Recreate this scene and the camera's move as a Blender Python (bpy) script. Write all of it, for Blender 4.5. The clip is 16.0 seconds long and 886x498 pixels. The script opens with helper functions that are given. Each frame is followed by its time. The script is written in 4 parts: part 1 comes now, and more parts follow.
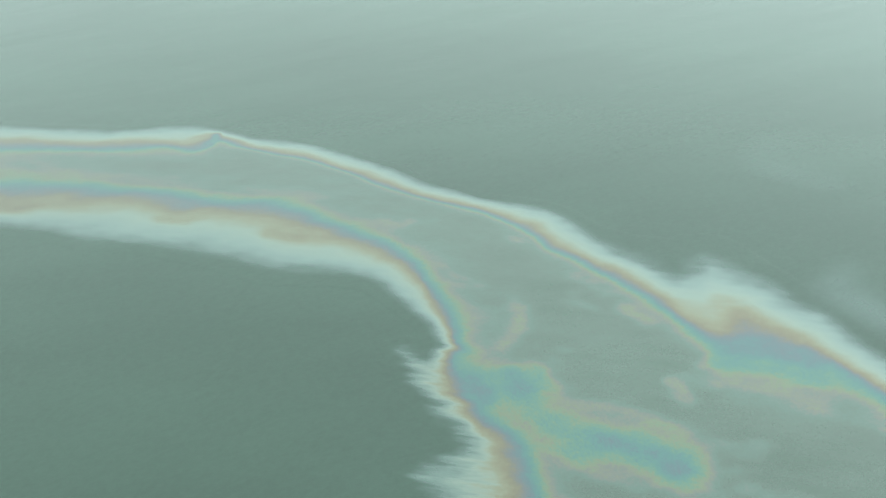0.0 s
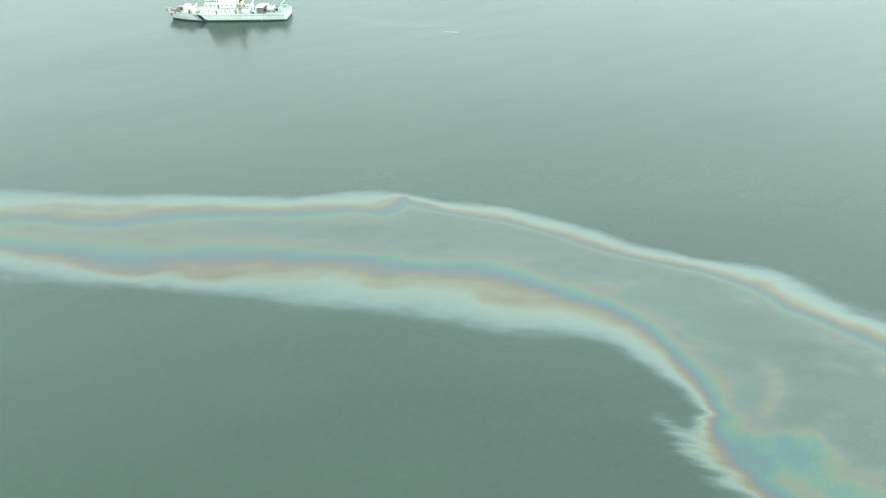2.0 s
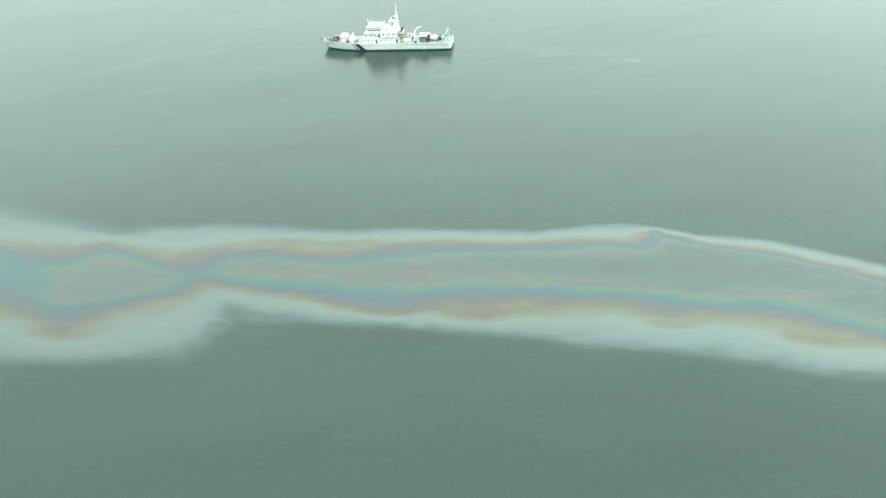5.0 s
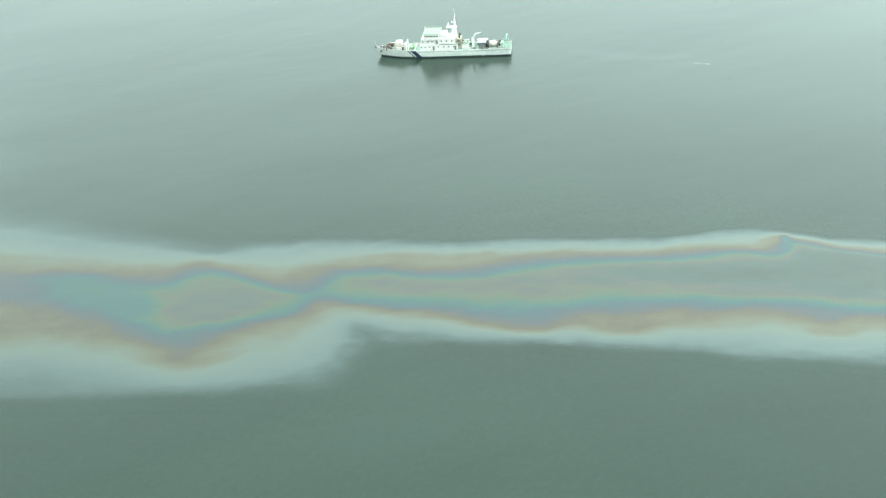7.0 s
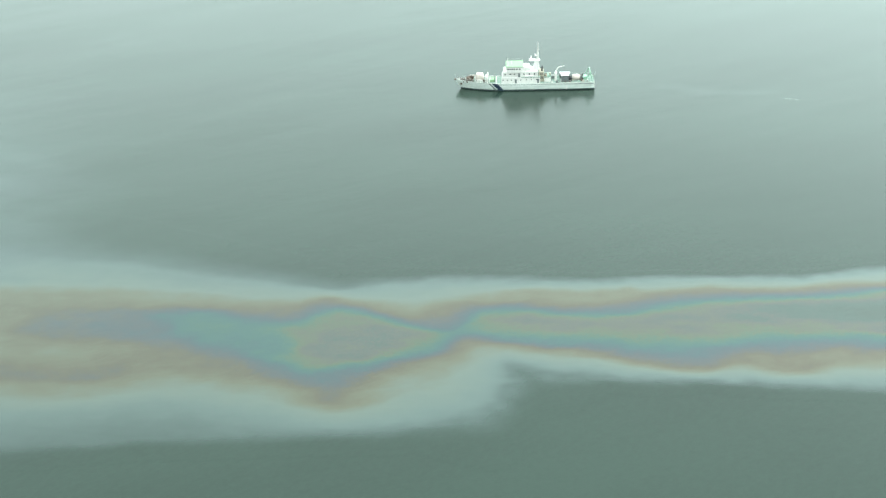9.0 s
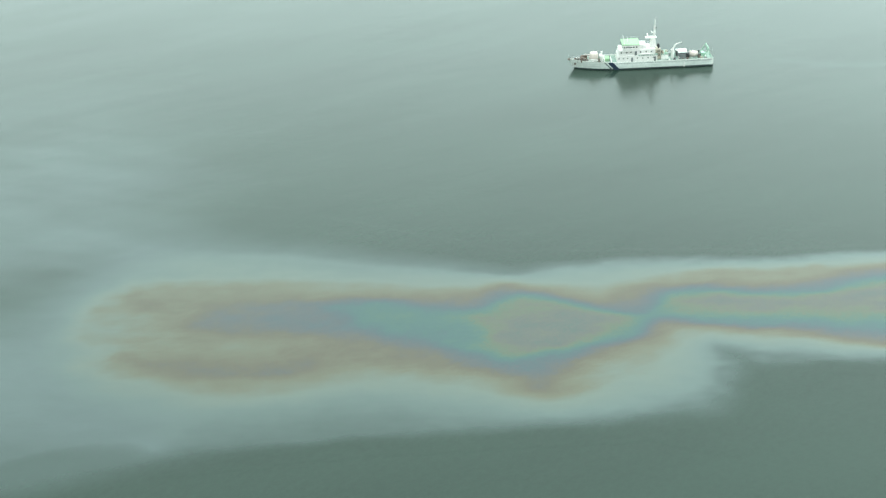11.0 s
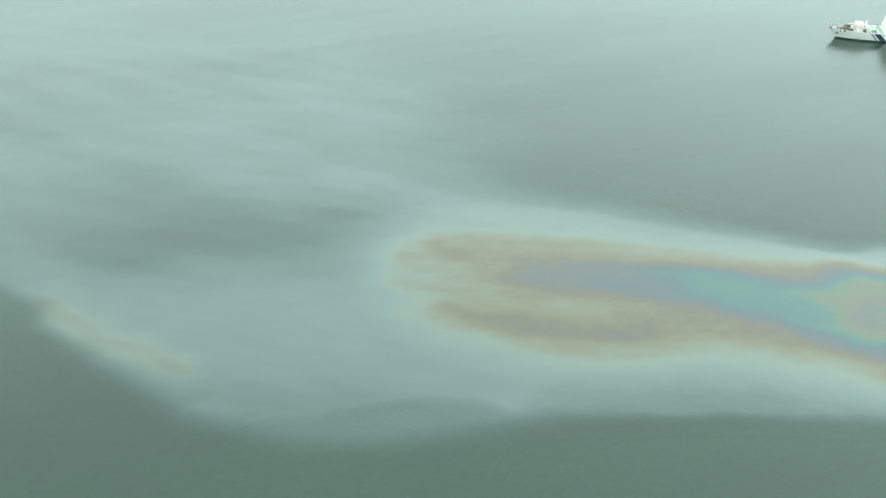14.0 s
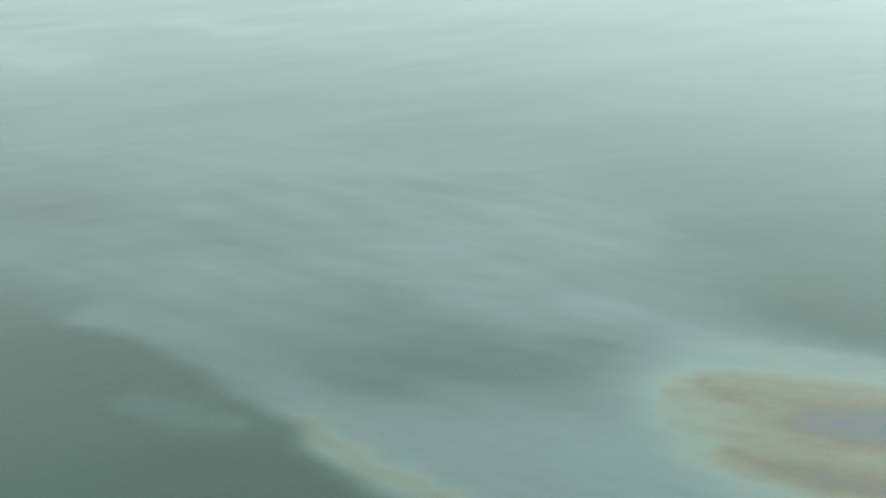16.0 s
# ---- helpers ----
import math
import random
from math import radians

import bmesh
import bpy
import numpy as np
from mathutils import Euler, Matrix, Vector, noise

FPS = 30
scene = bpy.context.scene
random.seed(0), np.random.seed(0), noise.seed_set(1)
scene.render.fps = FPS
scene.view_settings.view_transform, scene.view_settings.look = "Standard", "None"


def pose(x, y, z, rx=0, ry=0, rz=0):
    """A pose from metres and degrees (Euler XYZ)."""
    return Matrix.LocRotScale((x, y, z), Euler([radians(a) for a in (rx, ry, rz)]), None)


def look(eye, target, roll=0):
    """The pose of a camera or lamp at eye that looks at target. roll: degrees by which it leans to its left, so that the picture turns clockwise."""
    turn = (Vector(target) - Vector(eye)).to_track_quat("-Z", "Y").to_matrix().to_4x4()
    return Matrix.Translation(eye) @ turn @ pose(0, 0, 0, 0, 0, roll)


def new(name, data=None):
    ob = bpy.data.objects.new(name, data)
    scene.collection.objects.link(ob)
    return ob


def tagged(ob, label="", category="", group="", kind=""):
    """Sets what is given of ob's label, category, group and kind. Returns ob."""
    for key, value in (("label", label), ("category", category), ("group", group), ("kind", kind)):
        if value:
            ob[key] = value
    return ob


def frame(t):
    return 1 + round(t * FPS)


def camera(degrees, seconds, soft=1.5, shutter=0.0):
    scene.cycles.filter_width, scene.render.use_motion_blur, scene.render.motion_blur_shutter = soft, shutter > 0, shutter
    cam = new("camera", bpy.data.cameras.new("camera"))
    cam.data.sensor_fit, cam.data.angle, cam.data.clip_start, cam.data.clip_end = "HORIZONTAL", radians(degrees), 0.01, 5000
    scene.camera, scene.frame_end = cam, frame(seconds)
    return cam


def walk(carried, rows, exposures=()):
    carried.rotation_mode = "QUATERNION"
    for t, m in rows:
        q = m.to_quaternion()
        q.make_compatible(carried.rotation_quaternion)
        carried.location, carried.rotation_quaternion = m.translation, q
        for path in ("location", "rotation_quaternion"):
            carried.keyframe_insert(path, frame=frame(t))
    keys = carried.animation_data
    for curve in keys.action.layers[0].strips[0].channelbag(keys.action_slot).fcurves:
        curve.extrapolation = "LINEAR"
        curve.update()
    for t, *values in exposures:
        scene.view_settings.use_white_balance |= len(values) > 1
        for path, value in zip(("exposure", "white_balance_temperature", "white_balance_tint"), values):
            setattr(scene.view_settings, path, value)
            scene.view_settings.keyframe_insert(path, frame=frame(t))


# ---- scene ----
# camera: a helicopter flying along the slick
cam = camera(48.0, 16.0, soft=1.3, shutter=0.0)
PATH = [
    (0, (0.35, 0.30, 183.53), (-2.33, 79.32, 122.30), -3.42),
    (0.5, (-14.16, 1.95, 183.13), (-14.52, 79.96, 120.57), -3.69),
    (1, (-28.72, 3.62, 182.72), (-27.37, 82.42, 121.16), -4.23),
    (1.5, (-43.38, 5.38, 182.30), (-44.08, 86.56, 123.91), -5.09),
    (2, (-58.22, 7.39, 181.85), (-63.40, 90.09, 125.88), -5.31),
    (2.5, (-73.10, 9.55, 181.36), (-78.23, 92.60, 125.89), -4.94),
    (3, (-87.97, 11.78, 180.81), (-92.83, 94.75, 125.21), -4.67),
    (3.5, (-102.83, 14.08, 180.20), (-108.65, 97.34, 125.12), -5.24),
    (4, (-117.80, 16.58, 179.53), (-123.63, 100.71, 125.80), -5.47),
    (6.5, (-192.78, 33.65, 176.44), (-192.14, 118.43, 123.41), -4.20),
    (7, (-207.32, 37.04, 175.90), (-205.45, 122.03, 123.24), -4.44),
    (7.5, (-221.54, 40.48, 175.34), (-218.28, 126.99, 125.29), -4.29),
    (8, (-235.56, 43.90, 174.73), (-231.22, 130.12, 124.26), -3.73),
    (10.5, (-305.69, 60.47, 171.12), (-298.39, 147.58, 122.55), -3.02),
    (11, (-320.52, 63.81, 170.20), (-314.35, 149.78, 119.49), -4.36),
    (11.5, (-335.01, 67.17, 169.26), (-329.71, 150.49, 114.22), -4.86),
    (12, (-348.95, 70.32, 168.33), (-346.08, 153.20, 112.45), -4.17),
    (12.5, (-362.36, 73.31, 167.42), (-359.30, 154.25, 108.77), -2.50),
    (13, (-375.53, 76.34, 166.53), (-371.79, 157.45, 108.16), -2.53),
    (13.5, (-388.56, 79.40, 165.68), (-384.35, 161.40, 108.59), -3.25),
    (14, (-401.51, 82.45, 164.88), (-400.98, 166.78, 111.13), -1.77),
    (14.5, (-414.51, 85.45, 164.11), (-416.81, 172.86, 115.59), -1.75),
    (15, (-427.53, 88.41, 163.35), (-432.43, 177.88, 118.94), -0.80),
    (15.5, (-440.60, 91.33, 162.61), (-444.00, 180.97, 118.40), -1.09),
    (16, (-453.69, 94.23, 161.88), (-462.01, 184.17, 118.97), -2.02),
]
walk(cam, [(t, look(eye, target, roll)) for t, eye, target, roll in PATH], exposures=[(0, 0.585), (2, 0.57), (4, 0.51), (6.5, 0.34), (7, 0.34), (8, 0.29), (10.5, 0.11), (11, 0.09), (12, 0.24), (12.5, 0.3), (13.5, 0.38), (14.5, 0.21), (15.5, 0.02), (16, -0.06)])

# ---- sky and light: a bright, even overcast ----
world = bpy.data.worlds.new("overcast_sky")
scene.world = world
world.use_nodes = True
wn, wl = world.node_tree.nodes, world.node_tree.links
wn.clear()
sky = wn.new("ShaderNodeTexSky")
sky.sky_type = "NISHITA"
sky.sun_disc = False
sky.sun_elevation, sky.sun_rotation = radians(62), radians(100)
sky.air_density, sky.dust_density, sky.ozone_density = 1.5, 6.0, 1.0
cloud = wn.new("ShaderNodeMix")
cloud.data_type = "RGBA"
cloud.inputs[0].default_value = 0.9
back = wn.new("ShaderNodeBackground")
back.inputs["Strength"].default_value = 0.1
wout = wn.new("ShaderNodeOutputWorld")
# the hidden sun brightens the cloud towards +x
way = wn.new("ShaderNodeTexCoord")
toward = wn.new("ShaderNodeVectorMath")
toward.operation = "DOT_PRODUCT"
toward.inputs[1].default_value = (0.95, 0.25, 0.2)
glow = wn.new("ShaderNodeMath")
glow.operation = "MULTIPLY_ADD"
glow.inputs[1].default_value, glow.inputs[2].default_value = 0.46, 1.0
grey = wn.new("ShaderNodeVectorMath")
grey.operation = "SCALE"
grey.inputs[0].default_value = (22.2, 27.6, 26.9)
wl.new(way.outputs["Generated"], toward.inputs[0])
# and the cloud is dimmer towards the horizon
split = wn.new("ShaderNodeSeparateXYZ")
height = wn.new("ShaderNodeMapRange")
height.interpolation_type = "SMOOTHSTEP"
height.inputs["From Min"].default_value, height.inputs["From Max"].default_value = 0.06, 0.42
height.inputs["To Min"].default_value, height.inputs["To Max"].default_value = 0.76, 1.05
both = wn.new("ShaderNodeMath")
both.operation = "MULTIPLY"
wl.new(way.outputs["Generated"], split.inputs[0])
wl.new(split.outputs["Z"], height.inputs["Value"])
wl.new(toward.outputs["Value"], glow.inputs[0])
wl.new(glow.outputs[0], both.inputs[0])
wl.new(height.outputs[0], both.inputs[1])
wl.new(both.outputs[0], grey.inputs["Scale"])
wl.new(grey.outputs[0], cloud.inputs[7])
wl.new(sky.outputs[0], cloud.inputs[6])
wl.new(cloud.outputs[2], back.inputs["Color"])
wl.new(back.outputs[0], wout.inputs["Surface"])

sun = new("sun", bpy.data.lights.new("sun", "SUN"))
sun.data.energy, sun.data.angle, sun.data.color = 0.7, radians(15), (0.95, 1.0, 0.95)
sun.matrix_world = look((40, 250, 600), (-200, 300, 0))


# ---- materials ----
def material(name):
    m = bpy.data.materials.new(name)
    m.use_nodes = True
    n = m.node_tree.nodes
    return m, n, m.node_tree.links, n["Principled BSDF"]


def noise_tex(n, l, scale, stretch=(1, 1, 1), detail=3.0, rough=0.55, coords="Object", turn=0.0):
    tc = n.new("ShaderNodeTexCoord")
    mp = n.new("ShaderNodeMapping")
    # rotated first, then stretched, so that streaks run along the turn
    mp.vector_type = "TEXTURE"
    mp.inputs["Scale"].default_value = tuple(1 / v for v in stretch)
    mp.inputs["Rotation"].default_value = (0, 0, radians(turn))
    tx = n.new("ShaderNodeTexNoise")
    tx.inputs["Scale"].default_value = scale
    tx.inputs["Detail"].default_value = detail
    tx.inputs["Roughness"].default_value = rough
    l.new(tc.outputs[coords], mp.inputs["Vector"])
    l.new(mp.outputs[0], tx.inputs["Vector"])
    return tx.outputs["Fac"]


def ramp(n, l, src, stops):
    r = n.new("ShaderNodeValToRGB")
    e = r.color_ramp.elements
    while len(e) < len(stops):
        e.new(0.5)
    for el, (p, c) in zip(e, stops):
        el.position = p
        el.color = (*c, 1) if len(c) == 3 else c
    l.new(src, r.inputs["Fac"])
    return r.outputs["Color"]


def maths(n, l, op, a, b=None, c=None, clamp=False):
    m = n.new("ShaderNodeMath")
    m.operation, m.use_clamp = op, clamp
    for i, v in enumerate((a, b, c)):
        if v is None:
            continue
        if isinstance(v, (int, float)):
            m.inputs[i].default_value = v
        else:
            l.new(v, m.inputs[i])
    return m.outputs[0]


def ripple_bump(n, l, b, small, large):
    """Wind ripples, and a long low swell that crosses them."""
    fine = noise_tex(n, l, 0.55, (1.0, 1.7, 1), 4, 0.6, turn=24)
    swell = noise_tex(n, l, 0.035, (0.35, 1.0, 1), 3, 0.55, turn=22)
    low = n.new("ShaderNodeBump")
    low.inputs["Strength"].default_value = 1.0
    low.inputs["Distance"].default_value = large
    l.new(swell, low.inputs["Height"])
    top = n.new("ShaderNodeBump")
    top.inputs["Strength"].default_value = 1.0
    top.inputs["Distance"].default_value = small
    l.new(fine, top.inputs["Height"])
    l.new(low.outputs[0], top.inputs["Normal"])
    l.new(top.outputs[0], b.inputs["Normal"])


WATER_DARK, WATER_LIGHT = (0.0125, 0.0245, 0.0176), (0.0166, 0.032, 0.0232)


def water_colour(n, l):
    murk = noise_tex(n, l, 0.012, (0.6, 1.3, 1), 4, 0.55)
    speck = maths(n, l, "SUBTRACT", noise_tex(n, l, 0.5, (0.7, 1.1, 1), 5, 0.75, turn=30), 0.5)
    murk = maths(n, l, "MULTIPLY_ADD", speck, 0.65, murk)
    return ramp(n, l, murk, [(0.35, WATER_DARK), (0.68, WATER_LIGHT)])


def water_surface(n, l, b):
    """Clean sea water on one Principled node."""
    l.new(water_colour(n, l), b.inputs["Base Color"])
    b.inputs["IOR"].default_value = 1.333
    l.new(maths(n, l, "MULTIPLY_ADD", noise_tex(n, l, 0.02, (0.35, 1.2, 1), 4, turn=24), 0.11, 0.17), b.inputs["Roughness"])
    ripple_bump(n, l, b, 0.032, 0.20)


def make_water():
    m, n, l, b = material("sea_water")
    water_surface(n, l, b)
    return m


# reflectance of the oil film from clean water through silver, straw, brown, violet, blue, teal, green, rose to grey
# the darkest last greys carry the weaker reflection of the steeply seen fresh end
FILM = [
    (0.000, (0.31, 0.344, 0.386)), (0.160, (0.36, 0.404, 0.425)), (0.215, (0.388, 0.441, 0.437)), (0.265, (0.455, 0.48, 0.435)), (0.318, (0.432, 0.362, 0.272)),
    (0.372, (0.365, 0.258, 0.198)), (0.425, (0.29, 0.242, 0.28)), (0.480, (0.222, 0.248, 0.308)), (0.545, (0.183, 0.304, 0.318)),
    (0.605, (0.238, 0.342, 0.288)), (0.655, (0.345, 0.336, 0.238)), (0.710, (0.335, 0.276, 0.278)), (0.775, (0.242, 0.280, 0.268)),
    (0.835, (0.234, 0.252, 0.238)), (0.890, (0.226, 0.230, 0.221)), (0.945, (0.205, 0.213, 0.202)), (1.000, (0.193, 0.200, 0.188)),
]


def make_film(name):
    """Water under a thin oil film: the film's cover and tint follow the point attributes film and sheen; thin rims fade out in wind-drawn teeth."""
    m, n, l, b = material(name)

    def point(key):
        at = n.new("ShaderNodeAttribute")
        at.attribute_name = key
        return at.outputs["Fac"]
    film, feather, full, sheen = point("film"), point("feather"), point("full"), point("sheen")
    # wind-drawn teeth along the rim
    teeth = noise_tex(n, l, 1.0, (0.05, 0.33, 1), 5, 0.68, turn=-13)
    teeth = maths(n, l, "SUBTRACT", teeth, 0.5)
    rim = maths(n, l, "SUBTRACT", 1.0, maths(n, l, "DIVIDE", maths(n, l, "ABSOLUTE", maths(n, l, "SUBTRACT", film, 0.1)), 1.6), clamp=True)
    teeth = maths(n, l, "MULTIPLY", maths(n, l, "MULTIPLY", teeth, feather), rim)
    # slow thickness changes and fine grain inside the film
    slow = maths(n, l, "MULTIPLY", maths(n, l, "SUBTRACT", noise_tex(n, l, 0.06, (0.5, 1.2, 1), 4, 0.6, turn=-10), 0.5), 1.4)
    inside = maths(n, l, "MULTIPLY", film, 0.6, clamp=True)
    wavy = maths(n, l, "MULTIPLY", maths(n, l, "SUBTRACT", noise_tex(n, l, 0.22, (0.6, 1.0, 1), 4, 0.6, turn=15), 0.5), 0.6)
    slow = maths(n, l, "MULTIPLY", maths(n, l, "ADD", slow, wavy), inside)
    grain = maths(n, l, "MULTIPLY", maths(n, l, "SUBTRACT", noise_tex(n, l, 1.3, (1.0, 0.8, 1), 4, 0.75, turn=35), 0.5), 1.9)
    grain = maths(n, l, "MULTIPLY", grain, maths(n, l, "MULTIPLY_ADD", film, 0.5, -0.2, clamp=True))
    h = maths(n, l, "ADD", maths(n, l, "ADD", film, teeth), maths(n, l, "ADD", slow, grain))
    # thin sheen is silver, straw-coloured where it has gathered
    thin_h = maths(n, l, "MULTIPLY_ADD", point("straw"), 1.0, -0.1)
    tint = ramp(n, l, maths(n, l, "MULTIPLY_ADD", maths(n, l, "MAXIMUM", h, thin_h), 1 / 6, 1 / 6), FILM)
    l.new(tint, b.inputs["Specular Tint"])
    b.inputs["Specular IOR Level"].default_value = 1.0
    b.inputs["IOR"].default_value = 1.9
    # the film dims the light that comes back out of the water
    dim = n.new("ShaderNodeVectorMath")
    dim.operation = "SCALE"
    dim.inputs["Scale"].default_value = 0.85
    l.new(water_colour(n, l), dim.inputs[0])
    l.new(dim.outputs[0], b.inputs["Base Color"])
    b.inputs["Roughness"].default_value = 0.15
    ripple_bump(n, l, b, 0.04, 0.2)

    def cover(level, high, top):
        edge = n.new("ShaderNodeMapRange")
        edge.interpolation_type = "SMOOTHSTEP"
        edge.inputs["From Min"].default_value = -0.5
        edge.inputs["To Max"].default_value = top
        if isinstance(high, float):
            edge.inputs["From Max"].default_value = high
        else:
            l.new(high, edge.inputs["From Max"])
        l.new(level, edge.inputs["Value"])
        return edge.outputs[0]
    torn = maths(n, l, "SUBTRACT", noise_tex(n, l, 0.2, (0.3, 1.0, 1), 4, 0.6, turn=-18), 0.5)
    thick, thin = cover(h, full, 1.0), maths(n, l, "MULTIPLY", sheen, maths(n, l, "MULTIPLY_ADD", torn, 0.35, 1.0), clamp=True)
    bare = maths(n, l, "MULTIPLY", maths(n, l, "SUBTRACT", 1.0, thick), maths(n, l, "SUBTRACT", 1.0, thin))
    clean = n.new("ShaderNodeBsdfPrincipled")
    water_surface(n, l, clean)
    mix = n.new("ShaderNodeMixShader")
    l.new(bare, mix.inputs[0])
    l.new(b.outputs[0], mix.inputs[1])
    l.new(clean.outputs[0], mix.inputs[2])
    l.new(mix.outputs[0], n["Material Output"].inputs["Surface"])
    return m


def painted(name, colour, rough=0.45, metal=0.0, wear=0.12, rust=0.0, scuff=0.0):
    """Marine paint with faint weather streaks that run down, and rust where asked."""
    m, n, l, b = material(name)
    streak = noise_tex(n, l, 1.4, (1.0, 1.0, 0.25), 5, 0.65)
    dark = tuple(c * (1 - 2 * wear) for c in colour)
    col = ramp(n, l, streak, [(0.3, dark), (0.6, colour)])
    if scuff:
        # grey scuffs drawn out along the side
        rub = n.new("ShaderNodeMix")
        rub.data_type = "RGBA"
        band = noise_tex(n, l, 1.0, (0.09, 0.3, 1.9), 4, 0.6)
        l.new(maths(n, l, "MULTIPLY", maths(n, l, "SUBTRACT", band, 0.46, clamp=True), 7 * scuff, clamp=True), rub.inputs[0])
        l.new(col, rub.inputs[6])
        rub.inputs[7].default_value = (0.30, 0.34, 0.31, 1)
        col = rub.outputs[2]
    if rust:
        mix = n.new("ShaderNodeMix")
        mix.data_type = "RGBA"
        spots = noise_tex(n, l, 2.3, (1, 1, 0.3), 6, 0.7)
        l.new(maths(n, l, "MULTIPLY", maths(n, l, "SUBTRACT", spots, 0.62, clamp=True), 6 * rust, clamp=True), mix.inputs[0])
        l.new(col, mix.inputs[6])
        mix.inputs[7].default_value = (0.16, 0.07, 0.035, 1)
        col = mix.outputs[2]
    l.new(col, b.inputs["Base Color"])
    b.inputs["Roughness"].default_value, b.inputs["Metallic"].default_value = rough, metal
    bump = n.new("ShaderNodeBump")
    bump.inputs["Distance"].default_value = 0.02
    l.new(noise_tex(n, l, 0.8, (1, 1, 1), 3), bump.inputs["Height"])
    l.new(bump.outputs[0], b.inputs["Normal"])
    return m


SEA = make_water()
OIL = make_film("oil_film")
WHITE = painted("white_marine_paint", (0.72, 0.68, 0.65), 0.4, wear=0.09, rust=0.5)
HULL_WHITE = painted("white_hull_paint", (0.66, 0.68, 0.64), 0.4, wear=0.08, rust=0.6, scuff=0.3)
BOOT = painted("grey_boot_topping", (0.05, 0.06, 0.065), 0.6, wear=0.2, rust=0.3)
STRIPE = painted("dark_blue_stripe", (0.015, 0.03, 0.06), 0.4)
DECK_GREEN = painted("green_deck_paint", (0.27, 0.42, 0.245), 0.7, wear=0.12, rust=0.15)
DECK = painted("grey_green_deck", (0.24, 0.32, 0.27), 0.75, wear=0.2, rust=0.5)
GLASS = painted("dark_window_glass", (0.012, 0.016, 0.018), 0.08, wear=0.0)
TAN = painted("tan_casing_paint", (0.42, 0.37, 0.29), 0.55, wear=0.15, rust=0.4)
BLACK = painted("black_rubber", (0.018, 0.018, 0.02), 0.75)
GREY = painted("grey_machinery", (0.16, 0.17, 0.17), 0.55, wear=0.2, rust=0.6)
BROWN = painted("brown_gear", (0.13, 0.09, 0.07), 0.7, wear=0.25, rust=0.6)
STEEL = painted("galvanised_steel", (0.42, 0.44, 0.44), 0.4, 0.6)
GREEN = painted("green_gantry_paint", (0.30, 0.46, 0.35), 0.5, wear=0.15, rust=0.3)
PALE = painted("pale_grey_canopy", (0.55, 0.57, 0.54), 0.7, wear=0.12)
CANVAS = painted("pale_canvas", (0.62, 0.52, 0.47), 0.85, wear=0.12)
FOAM = painted("sea_foam", (0.36, 0.4, 0.39), 0.8)


# ---- mesh helpers ----
def link(name, bm, mat, parent=None, smooth=False):
    me = bpy.data.meshes.new(name)
    bmesh.ops.recalc_face_normals(bm, faces=bm.faces)
    bm.to_mesh(me)
    bm.free()
    me.materials.append(mat)
    if smooth:
        me.shade_smooth()
    ob = new(name, me)
    ob.parent = parent
    return ob


def part(name, bm, mat, parent, label="", smooth=False):
    return tagged(link(name, bm, mat, parent, smooth), label)


def block(x0, x1, y0, y1, z0, z1, bevel=0.0, front=0.0, back=0.0, bm=None):
    """A box; front and back lean its two ends inward at the top."""
    bm = bm or bmesh.new()
    co = [(x0, y0, z0), (x1, y0, z0), (x1, y1, z0), (x0, y1, z0), (x0 + front, y0, z1), (x1 - back, y0, z1), (x1 - back, y1, z1), (x0 + front, y1, z1)]
    v = [bm.verts.new(c) for c in co]
    fs = [bm.faces.new([v[i] for i in f]) for f in ((3, 2, 1, 0), (4, 5, 6, 7), (0, 1, 5, 4), (1, 2, 6, 5), (2, 3, 7, 6), (3, 0, 4, 7))]
    if bevel:
        es = {e for f in fs for e in f.edges}
        bmesh.ops.bevel(bm, geom=list(es), offset=bevel, segments=2, affect="EDGES", profile=0.6)
    return bm


def rod(p, q, r, r2=None, sides=8, bm=None):
    bm = bm or bmesh.new()
    p, q = Vector(p), Vector(q)
    r2 = r if r2 is None else r2
    turn = (q - p).to_track_quat("Z", "Y").to_matrix()
    rings = []
    for c, rad in ((p, r), (q, r2)):
        rings.append([bm.verts.new(c + turn @ Vector((rad * math.cos(2 * math.pi * i / sides), rad * math.sin(2 * math.pi * i / sides), 0))) for i in range(sides)])
    for i in range(sides):
        j = (i + 1) % sides
        bm.faces.new((rings[0][i], rings[0][j], rings[1][j], rings[1][i]))
    bm.faces.new(rings[0][::-1])
    bm.faces.new(rings[1])
    return bm


def ball(c, rx, ry, rz, bm=None, u=12, v=8):
    bm = bm or bmesh.new()
    bmesh.ops.create_uvsphere(bm, u_segments=u, v_segments=v, radius=1, matrix=Matrix.Translation(c) @ Matrix.Diagonal((rx, ry, rz, 1)))
    return bm


def spline(points, n):
    """Smooth curve through rows of numbers, n steps between each two."""
    p = np.array(points, float)
    p = p[:, None] if p.ndim == 1 else p
    p = np.vstack([2 * p[0] - p[1], p, 2 * p[-1] - p[-2]])
    out = []
    for i in range(1, len(p) - 2):
        a, b, c, d = p[i - 1 : i + 3]
        for k in range(n):
            t = k / n
            out.append(0.5 * (2 * b + (c - a) * t + (2 * a - 5 * b + 4 * c - d) * t * t + (3 * b - a - 3 * c + d) * t ** 3))
    out.append(p[-2])
    return np.array(out)


